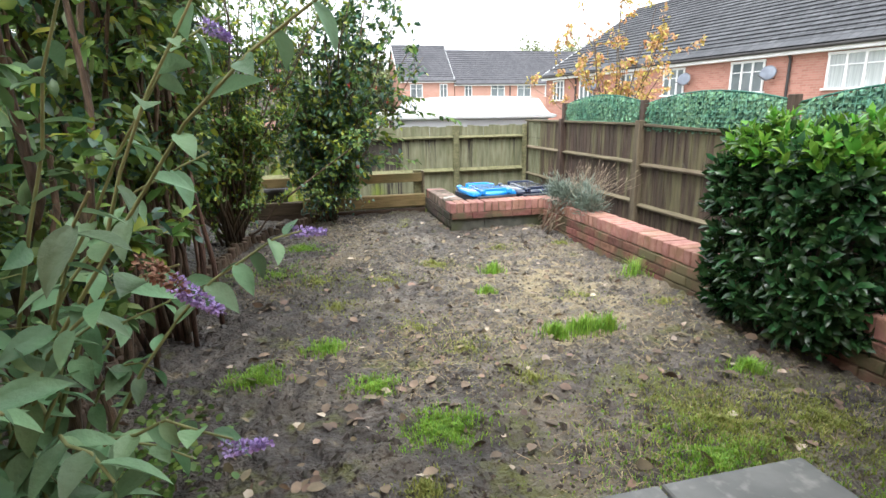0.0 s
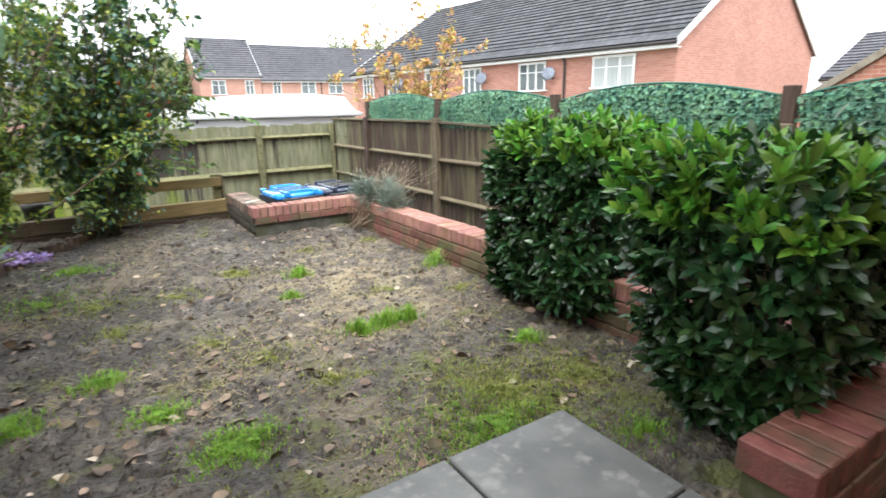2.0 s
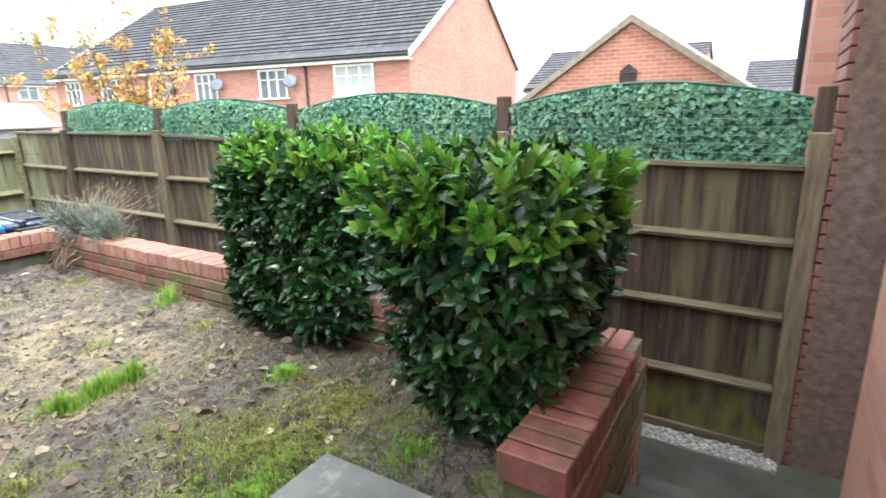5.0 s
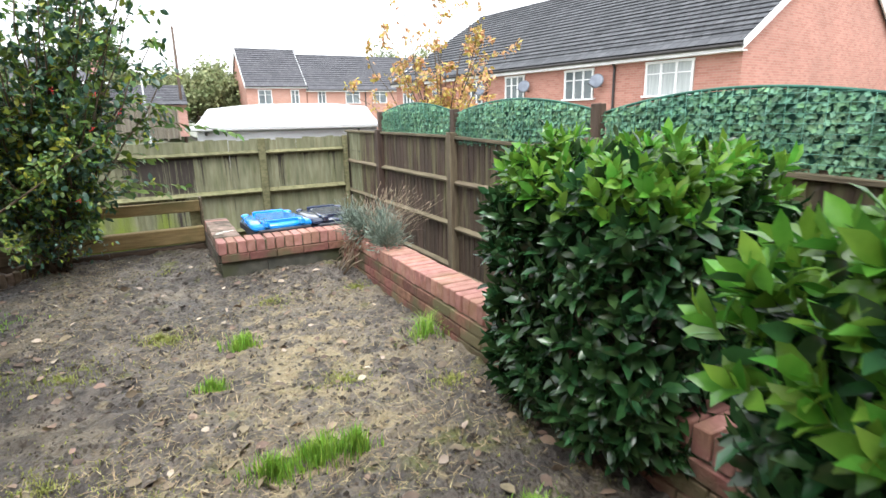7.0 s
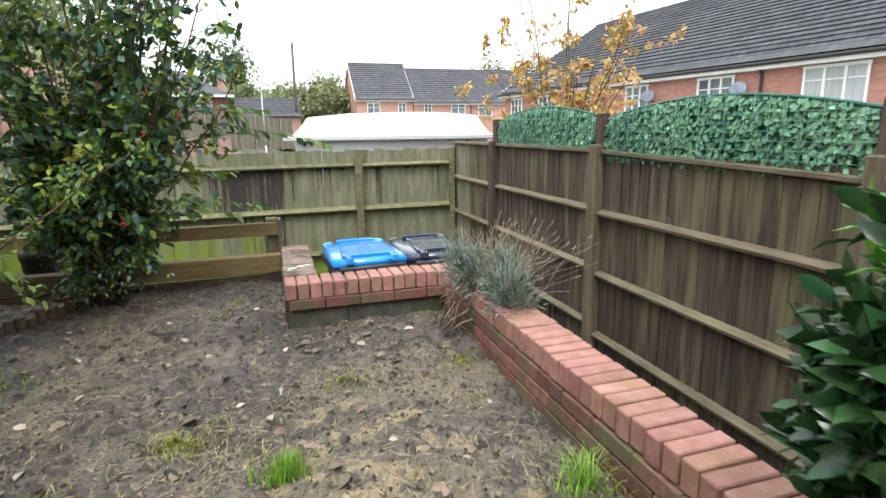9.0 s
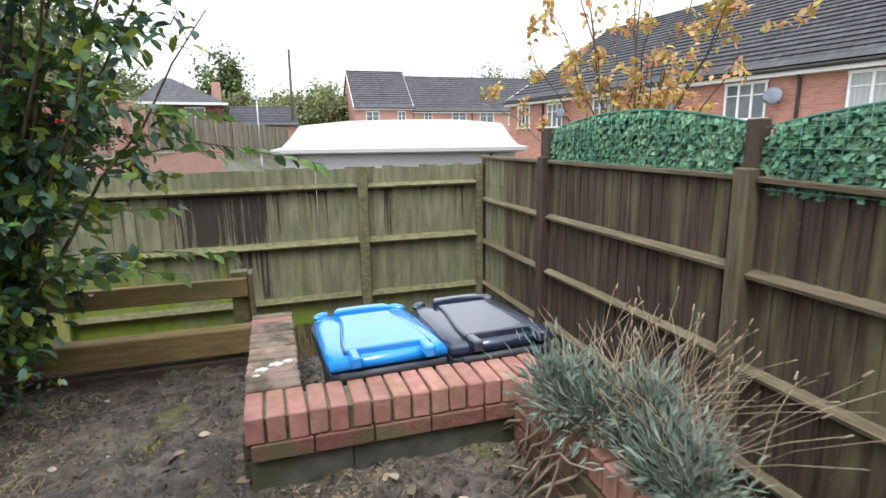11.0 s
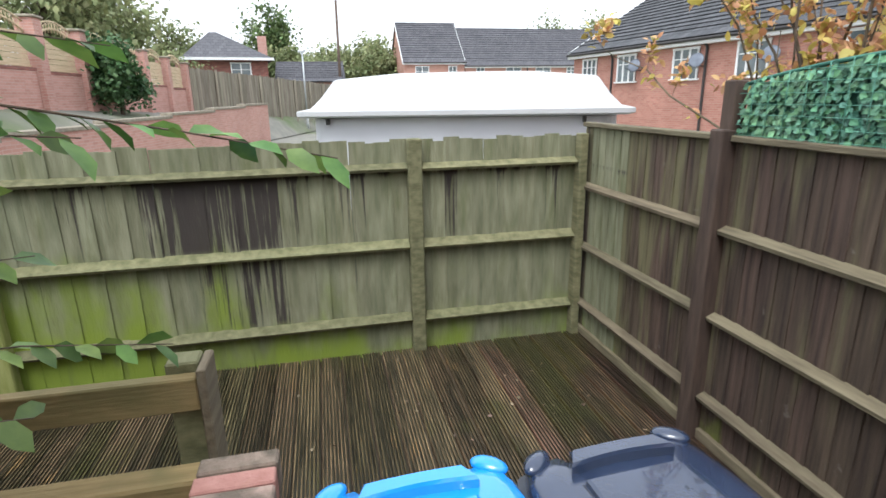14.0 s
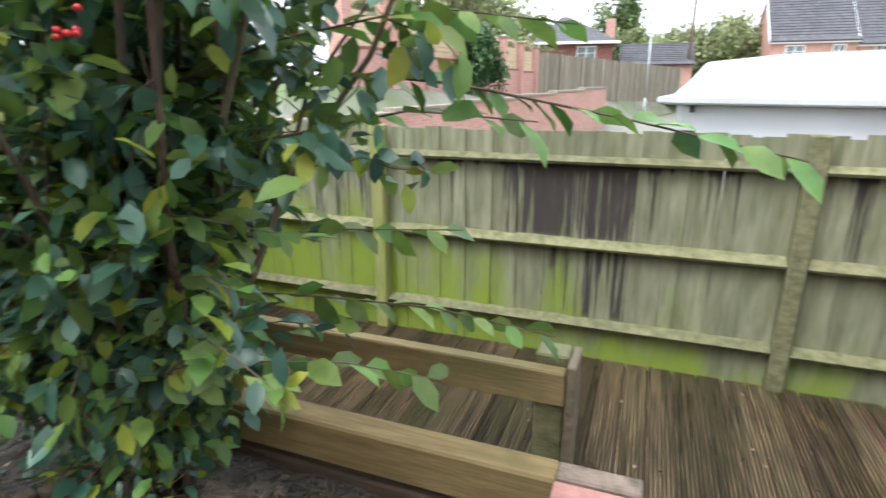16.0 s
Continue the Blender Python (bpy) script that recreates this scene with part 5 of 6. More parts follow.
def gabled(t, L, D, z0, ze, zr, brick, tile, x0=0.0, over=0.35, gauge=0.33, gutter=True):
    v = [(x0, 0, z0), (x0 + L, 0, z0), (x0 + L, D, z0), (x0, D, z0), (x0, 0, ze), (x0 + L, 0, ze), (x0 + L, D, ze), (x0, D, ze), (x0, D / 2, zr - 0.08), (x0 + L, D / 2, zr - 0.08)]
    f = [(0, 1, 5, 4), (2, 3, 7, 6), (1, 2, 6, 9, 5), (3, 0, 4, 8, 7)]
    wl_ = soup("wall", v, f, brick, t)
    roof = tiled_slope(t, "roof", x0 - 0.12, x0 + L + 0.12, 0, ze, D / 2, zr, tile, gauge, over)
    tiled_slope(t, "roof", x0 - 0.12, x0 + L + 0.12, D, ze, D / 2, zr, tile, gauge, over)
    v, fz = [], []
    tube_data(v, fz, [(x0 - 0.12, D / 2, zr + 0.01), (x0 + L + 0.12, D / 2, zr + 0.01)], 0.09, 0.09, 8)
    soup("ridge", v, fz, tile, t)
    if gutter:
        s = (zr - ze) / (D / 2)
        zf = ze - over * 0.72
        part("fascia", bx(x0 - 0.12, x0 + L + 0.12, -over * 0.75, -over * 0.75 + 0.03, zf - 0.13, zf + 0.06), WHITE, t)
        part("soffit", bx(x0 - 0.12, x0 + L + 0.12, -over * 0.75 + 0.03, 0.0, zf - 0.13, zf - 0.10), WHITE, t)
        v, fz = [], []
        tube_data(v, fz, [(x0 - 0.12, -over * 0.75 - 0.05, zf + 0.03), (x0 + L + 0.12, -over * 0.75 - 0.05, zf + 0.03)], 0.06, 0.06, 8)
        soup("gutter", v, fz, PIPE, t)
    return roof


def verge(t, x, D, ze, zr, material, over=0.35, w=0.16):
    s = (zr - ze) / (D / 2)
    for y0, y1 in ((-over * 0.75, D / 2), (D + over * 0.75, D / 2)):
        z0 = ze - over * 0.75 * s
        bm = bmesh.new()
        ve = [(x - 0.03, y0, z0 - w), (x + 0.03, y0, z0 - w), (x + 0.03, y0, z0 + 0.05), (x - 0.03, y0, z0 + 0.05), (x - 0.03, y1, zr - w), (x + 0.03, y1, zr - w), (x + 0.03, y1, zr + 0.05), (x - 0.03, y1, zr + 0.05)]
        vs = [bm.verts.new(p) for p in ve]
        for q in ((0, 1, 2, 3), (4, 7, 6, 5), (0, 4, 5, 1), (1, 5, 6, 2), (2, 6, 7, 3), (3, 7, 4, 0)):
            bm.faces.new([vs[i] for i in q])
        bmesh.ops.recalc_face_normals(bm, faces=bm.faces)
        part("bargeboard", bm, material, t)


# terrace behind the east fence: x runs south along its front
TL, TD, TE, TR = 18.8, 12.2, 3.17, 6.8
terrace = thing("terrace_house", "long two-storey red brick terrace with grey tiled roof", "house", at=(13.40, 29.35, 0), rz=-82.7)
gabled(terrace, TL, TD, -3.2, TE, TR, BR_TERRACE, TILE)
verge(terrace, TL + 0.13, TD, TE, TR, WHITE)
verge(terrace, -0.13, TD, TE, TR, WHITE)
for s0, w, c in ((1.38, 1.64, True), (5.11, 1.35, False), (8.61, 1.15, False), (11.28, 1.2, False), (14.45, 1.15, False), (17.0, 1.05, False)):
    window(terrace, TL - s0 - w, 0, 1.72, w, 1.02, 3, c)
window(terrace, 5.2, 0, -1.2, 1.6, 1.0, 3)
for s in (4.22, 10.95, 15.9):
    v, fz = [], []
    tube_data(v, fz, [(TL - s, -0.25, TE - 0.2), (TL - s, -0.06, TE - 0.5), (TL - s, -0.06, -3.2)], 0.045, 0.045, 8)
    soup("downpipe", v, fz, PIPE, terrace)
for s in (4.75, 8.35, 11.1, 14.2):
    dish = bmesh.new()
    bmesh.ops.create_uvsphere(dish, u_segments=16, v_segments=8, radius=1, matrix=Matrix.LocRotScale((TL - s, -0.32, 2.28), Euler((radians(70), 0, radians(20))), (0.26, 0.26, 0.05)))
    d = part("satellite_dish", dish, DISH, terrace, "grey satellite dish", True)
    v, fz = [], []
    tube_data(v, fz, [(TL - s, 0, 2.1), (TL - s, -0.3, 2.12), (TL - s, -0.32, 2.28)], 0.02, 0.02, 6)
    tube_data(v, fz, [(TL - s, -0.33, 2.05), (TL - s - 0.1, -0.65, 2.2)], 0.012, 0.012, 6)
    soup("bracket", v, fz, PIPE, d)

# far terrace that closes the street
far = thing("far_terrace", "distant row of pale brick houses with slate-grey roofs", "house", at=(9.3, 54.5, 0))
gabled(far, 16.5, 8, -3, 4.05, 7.4, BR_FAR, TILE_FAR, x0=5.6)
gabled(far, 5.5, 8.4, -3, 4.35, 7.85, BR_FAR, TILE_FAR, x0=0.0)
verge(far, -0.13, 8.4, 4.35, 7.85, WHITE)
verge(far, 5.55, 8.4, 4.35, 7.85, WHITE)
for x, w in ((1.0, 1.25), (4.0, 0.8), (6.6, 0.8), (9.4, 1.5), (12.3, 1.5), (15.4, 0.9), (18.4, 1.4)):
    window(far, x, 0, 2.6, w, 1.25, 2)
v, fz = [], []
tube_data(v, fz, [(11.5, -0.06, 3.8), (11.5, -0.06, -2.9)], 0.06, 0.06, 6)
soup("downpipe", v, fz, PIPE, far)

# garage-like brick gable beyond the fence, facing west
gar = thing("brick_outbuilding", "red brick gable with a dark vent and tiled roof", "building", at=(11.7, 5.75, -0.12), rz=-90)
v = [(0, 0, -2.5), (6.2, 0, -2.5), (6.2, 0, 0.78), (3.1, 0, 2.85), (0, 0, 0.78), (0, 7, -2.5), (6.2, 7, -2.5), (6.2, 7, 0.78), (3.1, 7, 2.85), (0, 7, 0.78)]
soup("wall", v, [(0, 1, 2, 3, 4), (6, 5, 9, 8, 7), (1, 6, 7, 2), (5, 0, 4, 9)], BR_GARAGE, gar)
for sx in (0, 1):
    xe, xm = (-0.2, 3.1) if sx == 0 else (6.4, 3.1)
    bm = bmesh.new()
    vs = [bm.verts.new(p) for p in ((xe, -0.08, 0.66), (xm, -0.08, 2.86), (xm, 7.1, 2.86), (xe, 7.1, 0.66), (xe, -0.08, 0.80), (xm, -0.08, 3.0), (xm, 7.1, 3.0), (xe, 7.1, 0.80))]
    for q in ((0, 1, 2, 3), (4, 7, 6, 5), (0, 4, 5, 1), (3, 2, 6, 7), (0, 3, 7, 4), (1, 5, 6, 2)):
        bm.faces.new([vs[i] for i in q])
    bmesh.ops.recalc_face_normals(bm, faces=bm.faces)
    part("roof", bm, VERGE, gar)
bm = bmesh.new()
vs = [(2.94, 1.74), (3.26, 1.74), (3.26, 1.97), (3.1, 2.10), (2.94, 1.97)]
lo = [bm.verts.new((x, 0.02, z)) for x, z in vs]
hi = [bm.verts.new((x, -0.06, z)) for x, z in vs]
bm.faces.new(hi[::-1])
for i in range(5):
    bm.faces.new((lo[i], lo[(i + 1) % 5], hi[(i + 1) % 5], hi[i]))
bmesh.ops.recalc_face_normals(bm, faces=bm.faces)
vent = part("vent", bm, PIPE, gar, "dark vent")
for k in range(4):
    part("slat", bx(2.95, 3.25, -0.08, -0.055, 1.76 + 0.055 * k, 1.785 + 0.055 * k), POST_DARK, vent)
behind = thing("house_behind", "brick house with a slate roof behind the gable", "house", at=(29.5, 12.3, 0), rz=-90)
gabled(behind, 8.6, 8, -3, 2.2, 4.15, BR_GARAGE, TILE_FAR)
beyond = thing("house_beyond", "low slate roof of a farther brick house", "house", at=(35, 1.9, 0), rz=-90)
gabled(beyond, 7, 7, -3, 1.7, 3.3, BR_GARAGE, TILE_FAR)

# own house behind the camera and the neighbour across the passage
tagged(finish("wall_south", bx(-4, 2.55, -7, -0.345, -0.94, 5.0), BR_HOUSE), "red brick house wall beside the patio", "wall", kind="structure")
wall_passage = tagged(finish("wall_passage", bx(3.62, 4.4, -7, -0.262, -0.94, 3.2), MORTAR_RED), "dark red brick side wall along the passage", "wall", kind="structure")
tagged(finish("wall_neighbour", bx(5.2, 10.5, -8, -0.12, -0.94, 5.2), BR_HOUSE), "neighbouring brick house wall", "wall", kind="structure")
pipe_thing = thing("drainpipe", "black drainpipe on the neighbouring wall", "pipe")
tubes("pipe", [([(5.25, -0.07, -0.9), (5.25, -0.07, 5.0)], 0.026, 0.026)], PIPE, pipe_thing, 8)

# white caravan roof behind the north fence
car = thing("caravan", "white caravan with a raised moulded roof behind the fence", "caravan", at=(3.22, 10.62, 0), rz=-17)
part("body", loft([ring(3.12, 4.4, 0.12, -0.6, cy=2.2), ring(3.12, 4.4, 0.12, 1.06, cy=2.2)]), CARAVAN_BODY, car)
part("rim", loft([ring(3.30, 4.6, 0.12, 1.07, cy=2.2), ring(3.42, 4.7, 0.14, 1.09, cy=2.2), ring(3.42, 4.7, 0.14, 1.135, cy=2.2), ring(3.2, 4.5, 0.14, 1.16, cy=2.2)]), CARAVAN, car)
bm = loft([ring(3.2, 4.5, 0.16, 1.158, 6, cy=2.2), ring(3.02, 4.3, 0.2, 1.27, 6, cy=2.2), ring(2.82, 4.05, 0.22, 1.44, 6, cy=2.2), ring(2.76, 3.98, 0.22, 1.455, 6, cy=2.2), ring(1.7, 3.4, 0.3, 1.515, 6, cy=2.2), ring(0.6, 2.6, 0.2, 1.535, 6, cy=2.2)])
part("raised_roof", bm, CARAVAN, car, "", False)
for x in (-1.4, 1.2):
    part("clip", bx(x, x + 0.03, -0.06, 0.0, 1.0, 1.06), PIPE, car)
for x in (-1.0, 1.0):
    bm = bmesh.new()
    bmesh.ops.create_cone(bm, cap_ends=True, segments=20, radius1=0.3, radius2=0.3, depth=0.2, matrix=Matrix.Translation((1.4 * x, 2.2, -0.65)) @ Matrix.Rotation(math.pi / 2, 4, "Y"))
    part("wheel", bm, PIPE, car)


# boundary wall with pale panels on the slope to the north-west
bank = thing("bank", "grassy bank below the boundary wall", "bank", kind="structure")
v = [(-30, 16, 1.3), (-6.3, 16, 1.3), (-4.6, 36, 0.75), (-3.0, 60, 1.6), (-30, 60, 1.6), (-4.6, 13.0, -0.3), (-2.0, 36, 0.1), (3.0, 60, 0.5), (-30, 8, -0.5), (-5, 9, -0.9), (-1.0, 36, -0.9), (6, 60, -0.9)]
soup("slope", v, [(0, 1, 2, 4), (2, 3, 4), (1, 5, 6, 2), (2, 6, 7, 3), (5, 9, 10, 6), (6, 10, 11, 7), (0, 8, 5, 1), (8, 9, 5)], SOIL, bank)
bwall = thing("boundary_wall", "pink brick wall with piers and pale timber panels", "wall")
pa, pb = Vector((-6.15, 18.2, 0)), Vector((-4.35, 33.7, 0))
N = 7
for k in range(N + 1):
    u = k / N
    p = pa.lerp(pb, u)
    zt, zb = 3.65 - 0.75 * u, 1.35 - 0.5 * u
    pier = part("pier", bx(p.x - 0.23, p.x + 0.23, p.y - 0.23, p.y + 0.23, zb - 1.2, zt), BR_PINK, bwall)
    part("cap", bx(p.x - 0.29, p.x + 0.29, p.y - 0.29, p.y + 0.29, zt, zt + 0.07, bevel=0.02), VERGE, pier)
    if k < N:
        q = pa.lerp(pb, (k + 1) / N)
        mid = p.lerp(q, 0.5)
        ln = (q - p).length - 0.46
        ang = math.degrees(math.atan2(q.y - p.y, q.x - p.x))
        zb2, zt2 = zb - 0.04, zt - 0.06
        w = part("infill_wall", bx(-ln / 2, ln / 2, -0.11, 0.11, -1.2, 0.85), BR_PINK, bwall)
        w.matrix_basis = pose(mid.x, mid.y, zb2, 0, 0, ang)
        part("coping", bx(-ln / 2, ln / 2, -0.13, 0.13, 0.855, 0.93), BR_DARKER, w)
        pan = part("panel_frame", bx(-ln / 2, ln / 2, -0.02, 0.02, 0.95, 1.0), TRELLIS, w)
        for j in range(6):
            part("slat", bx(-ln / 2 + 0.04, ln / 2 - 0.04, -0.015 + 0.012 * (j % 2), 0.0 + 0.012 * (j % 2), 1.0 + 0.14 * j, 1.13 + 0.14 * j), TRELLIS, w)
        lines = [([(x, 0, 1.84 + 0.28 * math.cos(x / ln * math.pi)) for x in np.linspace(-ln / 2, ln / 2, 13)], 0.03, 0.03), ([(x, 0, 2.1 + 0.22 * math.cos(x / ln * math.pi)) for x in np.linspace(-ln / 2, ln / 2, 13)], 0.025, 0.025)]
        for j in range(12):
            x = -ln / 2 + ln * (j + 0.5) / 12
            h = 0.26 * math.cos(x / ln * math.pi)
            lines += [([(x, 0.01, 1.75 + h), (x + 0.15, 0.01, 2.05 + h)], 0.01, 0.01), ([(x, -0.01, 1.75 + h), (x - 0.15, -0.01, 2.05 + h)], 0.01, 0.01)]
        tubes("trellis_arch", lines, TRELLIS, w, 4)
lower = thing("lower_wall", "low pink brick retaining wall with stone coping", "wall")
for k in range(6):
    a, b = Vector((-4.9, 13.5, 0)).lerp(Vector((-0.9, 34.5, 0)), k / 6), Vector((-4.9, 13.5, 0)).lerp(Vector((-0.9, 34.5, 0)), (k + 1) / 6)
    m, ln = a.lerp(b, 0.5), (b - a).length
    w = part("wall", bx(-ln / 2, ln / 2, -0.15, 0.15, -2.0, 0.0), BR_PINK, lower)
    w.matrix_basis = pose(m.x, m.y, 0.55 + 0.085 * k, 0, 0, math.degrees(math.atan2(b.y - a.y, b.x - a.x)))
    part("coping", bx(-ln / 2, ln / 2, -0.2, 0.2, 0.002, 0.09, bevel=0.01), VERGE, w)

grey_fence = thing("far_fence", "long weathered grey board fence on the slope", "fence")
v, f = [], []
for k in range(130):
    u = k / 130
    x, y, zt = -4.2 + 7.2 * u, 34.2 + 14 * u, 2.75 - 0.55 * u + rng.normal(0, 0.02)
    o = len(v)
    dx, dy = 0.05, 0.1
    v += [(x, y, zt - 2.3), (x + dx, y + dy, zt - 2.3), (x + dx, y + dy, zt), (x, y, zt), (x - 0.02, y + 0.03, zt - 2.3), (x + dx - 0.02, y + dy + 0.03, zt - 2.3), (x + dx - 0.02, y + dy + 0.03, zt), (x - 0.02, y + 0.03, zt)]
    f += [(o, o + 1, o + 2, o + 3), (o + 4, o + 7, o + 6, o + 5), (o + 3, o + 2, o + 6, o + 7), (o + 1, o + 5, o + 6, o + 2), (o, o + 3, o + 7, o + 4)]
soup("boarding", v, f, FENCE_FAR, grey_fence)["kind"] = "stuff"
for k in range(9):
    u = k / 8
    part("post", bx(-4.2 + 7.2 * u, -4.1 + 7.2 * u, 34.08 + 14 * u, 34.18 + 14 * u, -0.2, 2.8 - 0.55 * u), FENCE_FAR, grey_fence)

bung = thing("hillside_house", "dark brick house with a hipped tiled roof", "house", at=(-6.4, 45, 0), rz=8)
part("wall", bx(0, 5.0, 0, 7, 0, 3.95), BR_DARKER, bung)
rv = [(-0.4, -0.4, 3.9), (5.4, -0.4, 3.9), (5.4, 7.4, 3.9), (-0.4, 7.4, 3.9), (1.4, 3.5, 5.9), (1.9, 3.5, 5.9)]
soup("roof", rv, [(0, 1, 5, 4), (1, 2, 5), (2, 3, 4, 5), (3, 0, 4), (3, 2, 1, 0)], TILE_FAR, bung)
window(bung, 2.6, 0, 2.4, 1.3, 1.25, 2)
part("chimney", bx(4.6, 5.2, 2.5, 3.1, 3.8, 5.6), BR_PINK, bung)
part("fascia", bx(-0.42, 5.42, -0.46, -0.40, 3.78, 3.95), WHITE, bung)
gh = thing("far_house_roof", "low tiled roof beyond the grey fence", "house", at=(-1.2, 49, 0))
gabled(gh, 5.0, 6, 0, 2.6, 4.0, BR_PINK, TILE_FAR, gutter=False)

lamp = thing("street_lamp", "galvanised steel street lamp column", "street lamp", at=(0.95, 43.5, -0.9))
tubes("column", [([(0, 0, 0), (0, 0, 1.2)], 0.09, 0.085), ([(0, 0, 1.2), (0, 0, 5.1)], 0.06, 0.045)], STEEL, lamp, 10)
part("lantern", bx(-0.3, 0.18, -0.1, 0.1, 5.05, 5.14, bevel=0.03), STEEL, lamp)
pole = thing("telegraph_pole", "tall dark wooden telegraph pole", "pole", at=(3.5, 49.5, -0.9))
tubes("pole", [([(0, 0, 0), (0.05, 0, 9.2)], 0.13, 0.09)], POST_DARK, pole, 10)


def far_tree(at, h, crown, material, label, n=1500, seed=0, size=0.3, weep=0.0, bushy=False):
    g = np.random.default_rng(seed)
    t = thing("hedge_bush" if bushy else "tree", label, "bush" if bushy else "tree", at=at)
    rx, ry, rz = crown
    lines = []
    top = Vector((0, 0, h - rz * 0.6))
    tr = [Vector((0, 0, -0.3)), Vector((0.05, 0, h * 0.35)), Vector((0, 0.05, h - rz)), top]
    lines.append((tr, 0.03 * h, 0.008 * h))
    clumps = []
    for k in range(26):
        d = Vector(g.normal(0, 1, 3)).normalized()
        c = Vector((d.x * rx, d.y * ry, d.z * rz)) * g.uniform(0.35, 0.9) + Vector((0, 0, h - rz))
        lines.append((arc(along(tr, g.uniform(0.4, 0.95))[0], c, 0.1, 0.03, 5), 0.008 * h, 0.003 * h))
        clumps.append(c[:])
    tubes("trunk", lines, TWIG, t, 5)
    c = np.array(clumps)[g.integers(0, 26, n)]
    off = g.normal(0, 1, (n, 3)) * np.array([rx, ry, rz]) * 0.19
    if weep:
        off[:, 2] -= np.abs(g.normal(0, weep, n))
    dirs = g.normal(0, 1, (n, 3)) + (0, 0, -weep * 2)
    leaves("crown", c + off, dirs, g.uniform(0.6, 1.3, n) * size, material, t, 1.2, True)
    return t


far_tree((-2.6, 66, 0.5), 9.6, (3.2, 3.2, 3.6), FAR_LEAF, "round-crowned broadleaf tree on the hill", 4600, 1, 0.42)
far_tree((-9.5, 33, 1.0), 8.5, (3.8, 3.2, 3.8), FAR_LEAF_PALE, "drooping pale birch behind the wall", 4200, 2, 0.3, 0.5)
far_tree((-13.0, 30, 1.0), 9.0, (4.0, 3.2, 3.4), FAR_LEAF, "broadleaf tree behind the boundary wall", 2600, 3, 0.34)
far_tree((-8.8, 24.5, 1.0), 4.6, (1.9, 1.7, 1.8), FAR_LEAF_PALE, "grey-green bush above the boundary wall", 2600, 4, 0.2, 0, True)
far_tree((-4.7, 25.8, 0.6), 3.0, (1.0, 1.3, 1.35), IVY, "rounded ivy bush over the boundary wall", 7000, 5, 0.16, 0, True)
far_tree((-5.6, 36.5, 0.6), 2.9, (1.8, 1.0, 0.8), FAR_LEAF_PALE, "yellow-green bush at the wall's end", 1300, 6, 0.16, 0, True)
for k, (x, y, h, r) in enumerate(((3.2, 62, 6.2, 3.2), (7.0, 64, 7.4, 3.2), (0.4, 70, 7.0, 3.6), (10.5, 74, 7.6, 3.4), (-6, 72, 8, 4), (-11, 60, 9, 4), (-17, 50, 9, 4), (13, 76, 8.0, 3), (30, 72, 11.5, 4), (35, 68, 11, 4), (1.5, 58, 5.4, 3.0), (5.2, 58, 6.2, 3.0), (8.6, 60, 6.6, 3.0), (-1.5, 62, 6.4, 3.2), (11.2, 62, 6.9, 3.0), (-9.5, 40, 8.2, 3.6))):
    far_tree((x, y, -0.3), h, (r, r * 0.8, h * 0.42), FAR_LEAF_PALE, "distant tree in soft green foliage", 3600, 20 + k, 0.4)

# small autumn tree in the next garden
aut = thing("autumn_tree", "slender young tree with orange and golden autumn leaves", "tree", at=(4.75, 7.85, -0.6))
stems = []
for k in range(20):
    tip = Vector((0.5 * rng.normal(), 0.45 * rng.normal(), rng.uniform(2.0, 3.3)))
    stems.append((arc((0, 0, 0.9 + 0.4 * rng.random()), tip, 0.0, 0.025, 8), 0.012, 0.003))
stems.append((arc((0, 0, 0), (0.02, 0, 1.6), 0, 0.01, 6), 0.03, 0.014))
talls = [(arc((0, 0, 1.2), (x, y, z), 0, 0.035, 9), 0.012, 0.002) for x, y, z in ((-0.75, 0.1, 3.9), (-0.55, 0.5, 4.3), (0.1, 0.1, 4.4), (0.55, -0.4, 3.9), (-0.3, -0.5, 4.1), (0.2, -1.0, 3.0), (0.1, -1.3, 2.6))]
branchy(aut, stems, ((ORANGE, 0.55), (GOLD, 0.45)), (0.05, 0.085), 2700, 1.2, 71, twigs=1, bark=TWIG)
branchy(aut, talls, ((GOLD, 0.4), (ORANGE, 0.6)), (0.05, 0.08), 560, 1.2, 72, twigs=1, bark=TWIG)


# ---- bricks, last ----
cop = block_mesh("coping_brick", 0.215, 0.066, 0.104, COPING, 0.005)
cop_dark = block_mesh("coping_brick", 0.215, 0.066, 0.104, COPING_DARK, 0.005)
cop_grey = block_mesh("coping_brick", 0.215, 0.068, 0.104, COPING_GREY, 0.006)
str_me = block_mesh("brick", 0.215, 0.03, 0.065, BRICK, 0.004)
str_d = block_mesh("brick", 0.215, 0.03, 0.065, BRICK_DARK, 0.004)
zc = TOP - 0.052


def jig():
    return rng.normal(0, 0.0015), rng.normal(0, 0.7)


y = 5.36
while y > 0.45:
    a, b = jig()
    piece("coping_brick", cop, wall, pose(2.5675 + a, y, zc + a, 0, 0, b))
    y -= 0.0775
x = 2.42
while x > 1.64:
    a, b = jig()
    piece("coping_brick", cop_dark, wall, pose(x, 0.4925 + a, zc + a, 0, 0, 90 + b))
    x -= 0.0775
for i in range(16):
    x = 1.447 + i * 0.0765 + (0.008 if i > 4 else 0)
    a, b = jig()
    piece("coping_brick", cop, box_wall, pose(x, 5.5075 + a, zc + a - (0.004 if i <= 4 else 0), 0, 0, 90 + b))
y = 5.66
k = 0
while y < 6.63:
    a, b = jig()
    piece("coping_brick", cop if k in (11, 13) else cop_grey, box_wall, pose(1.5175 + a, y, zc + a, 0, 0, b))
    y += 0.0765
    k += 1


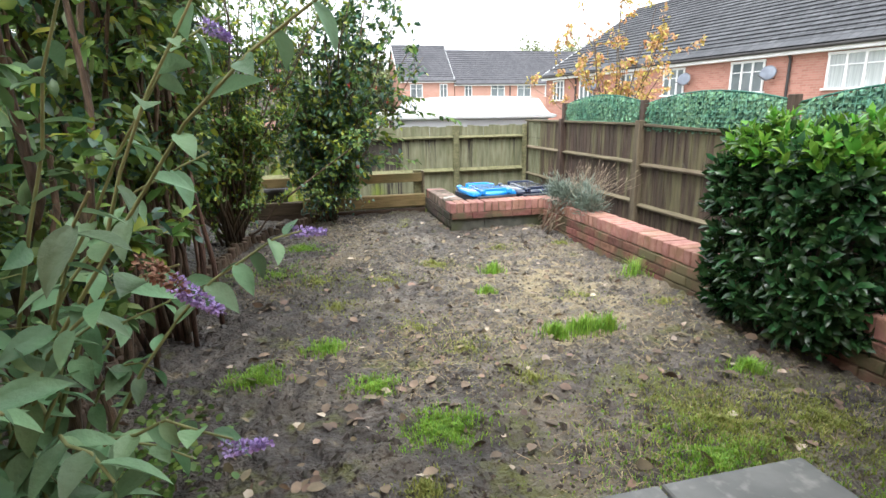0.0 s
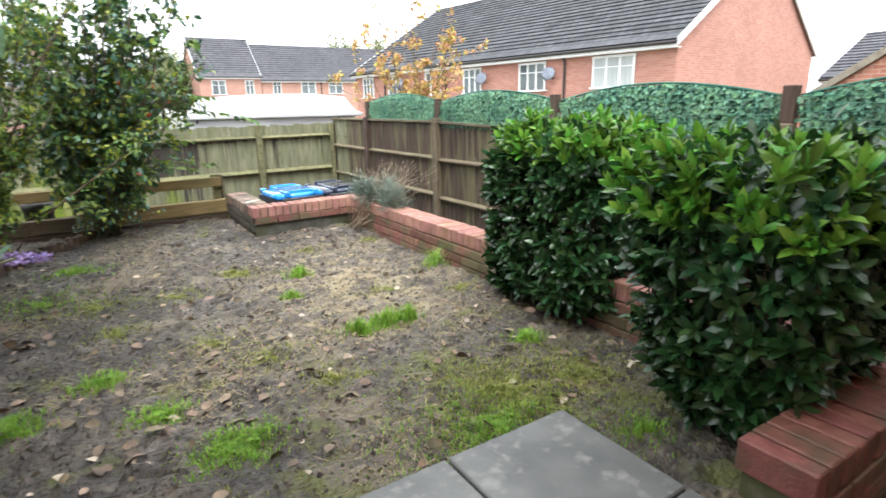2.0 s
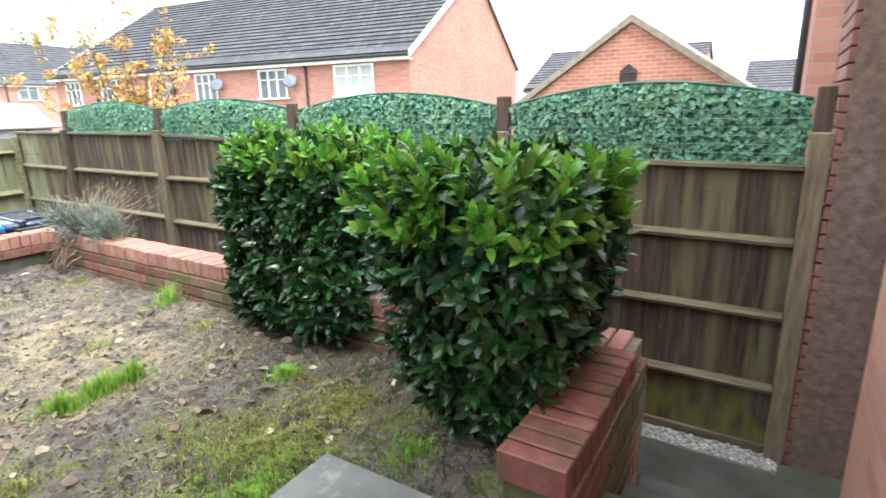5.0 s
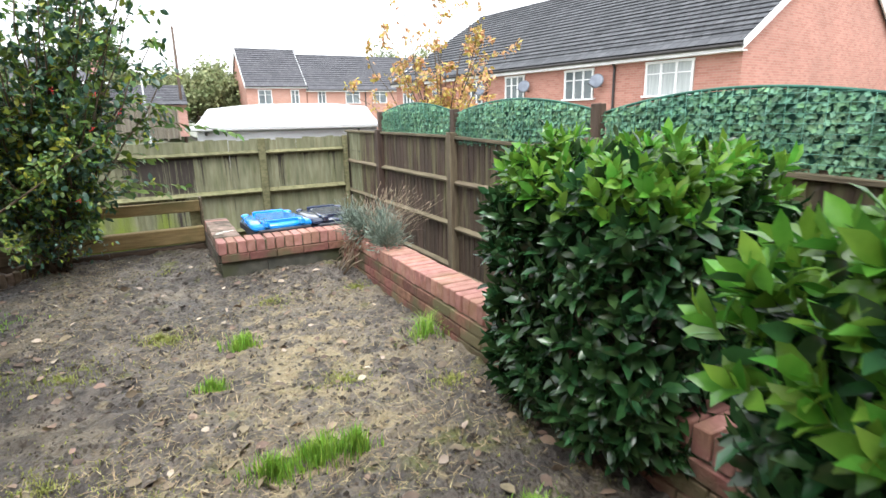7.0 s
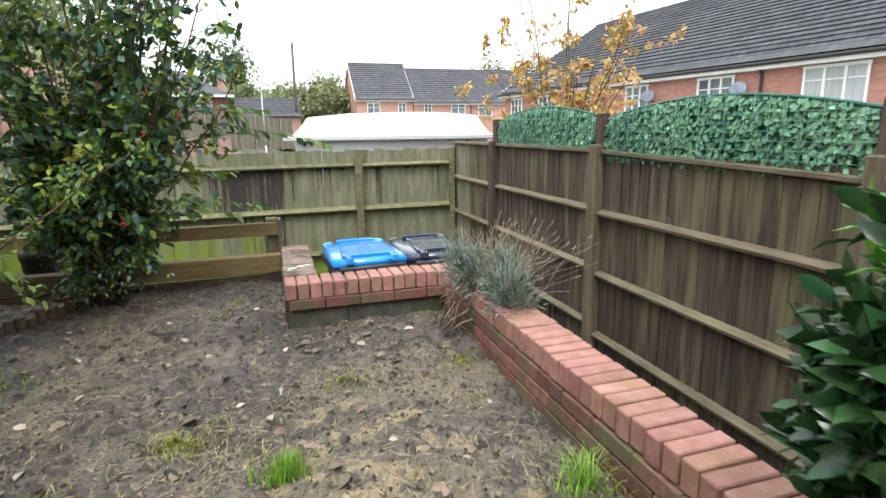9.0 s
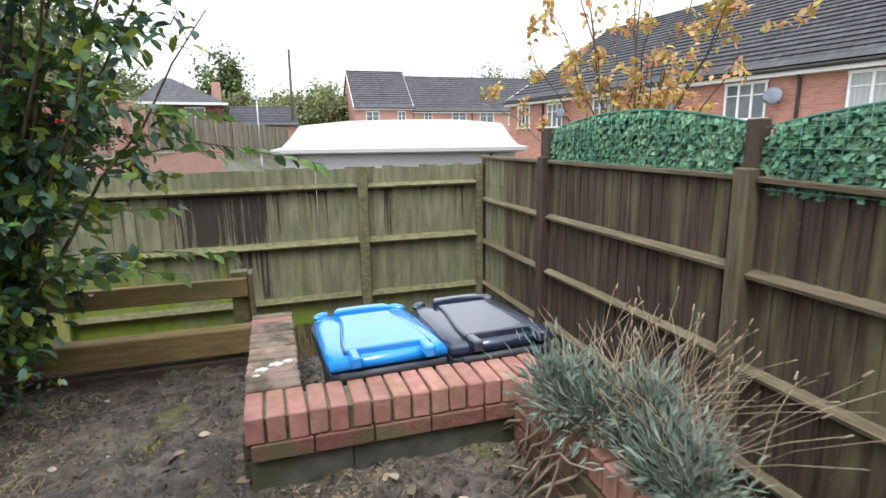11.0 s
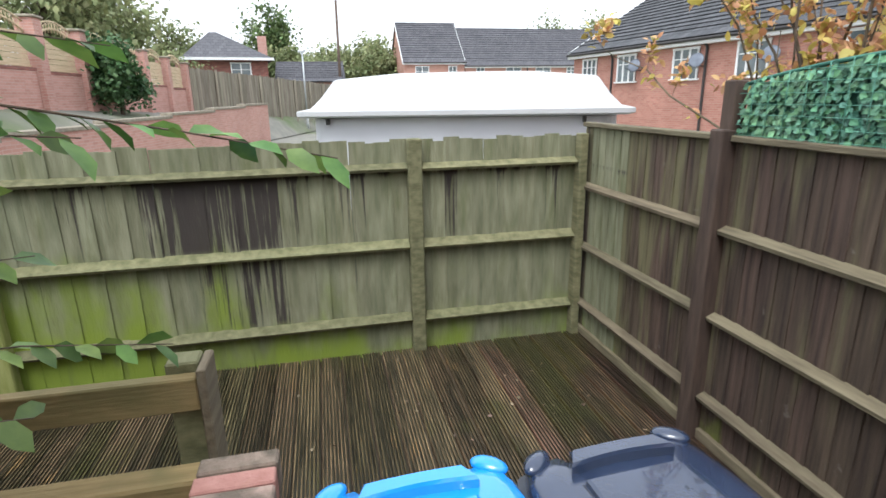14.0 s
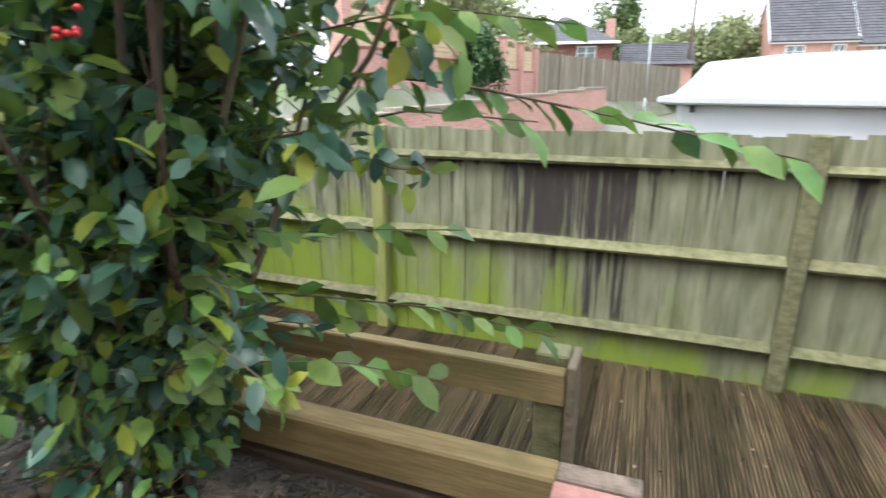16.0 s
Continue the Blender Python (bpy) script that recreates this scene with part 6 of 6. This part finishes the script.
def courses(parent, p0, p1, zs, rz, mesh=str_me):
    """Stretcher courses in half bond, with cut bricks at the ends."""
    a, b = Vector(p0), Vector(p1)
    whole = (b - a).length
    along_wall = (b - a).normalized()
    for ci, z in enumerate(zs):
        u0 = -0.1125 if ci % 2 else 0.0
        while u0 < whole - 0.03:
            lo, hi = max(u0, 0.0) + 0.003, min(u0 + 0.222, whole)
            u0 += 0.225
            if hi - lo < 0.03:
                continue
            p = a + along_wall * ((lo + hi) / 2)
            j, r = jig()
            piece("brick", mesh, parent, pose(p.x, p.y, z, 0, 0, rz + r * 0.4) @ Matrix.Diagonal(((hi - lo) / 0.215, 1, 1, 1)))


courses(wall, (2.468, 5.38, 0), (2.468, 0.62, 0), (0.1435, 0.0685, -0.0065), 90)
courses(wall, (1.62, 0.393, 0), (2.67, 0.393, 0), (0.1435, 0.0685, -0.0065, -0.0815, -0.1565, -0.2315, -0.3065, -0.3815), 0)
courses(wall, (1.618, 0.40, 0), (1.618, 0.60, 0), (0.0685, -0.0065), 90)
courses(wall, (2.667, 0.42, 0), (2.667, 2.0, 0), (0.1435, 0.0685, -0.0065, -0.0815, -0.1565, -0.2315), 90)
courses(box_wall, (1.43, 5.408, 0), (2.47, 5.408, 0), (0.1475,), 0)
courses(box_wall, (1.418, 5.42, 0), (1.418, 6.62, 0), (0.1475, 0.0725), 90, str_d)
red_me = block_mesh("brick", 0.215, 0.03, 0.065, BRICK_RED, 0.004)
courses(wall_passage, (3.622, -0.25, 0), (4.40, -0.25, 0), [-0.72 + 0.075 * k for k in range(40)], 0, red_me)
splash = thing("lichen_patch", "white lichen splashes on the coping bricks", "lichen")
for x, y, r in ((1.47, 5.82, 0.028), (1.53, 5.86, 0.03), (1.58, 5.88, 0.022), (1.45, 5.76, 0.016)):
    pts = [(x + r * (1 + 0.35 * math.sin(k * 2.3)) * math.cos(k * 0.628), y + 0.6 * r * (1 + 0.4 * math.cos(k * 3.1)) * math.sin(k * 0.628)) for k in range(10)]
    part("splash", loft([[(a, b, TOP - 0.004) for a, b in pts], [(a, b, TOP + 0.003) for a, b in pts]]), LICHEN, splash)
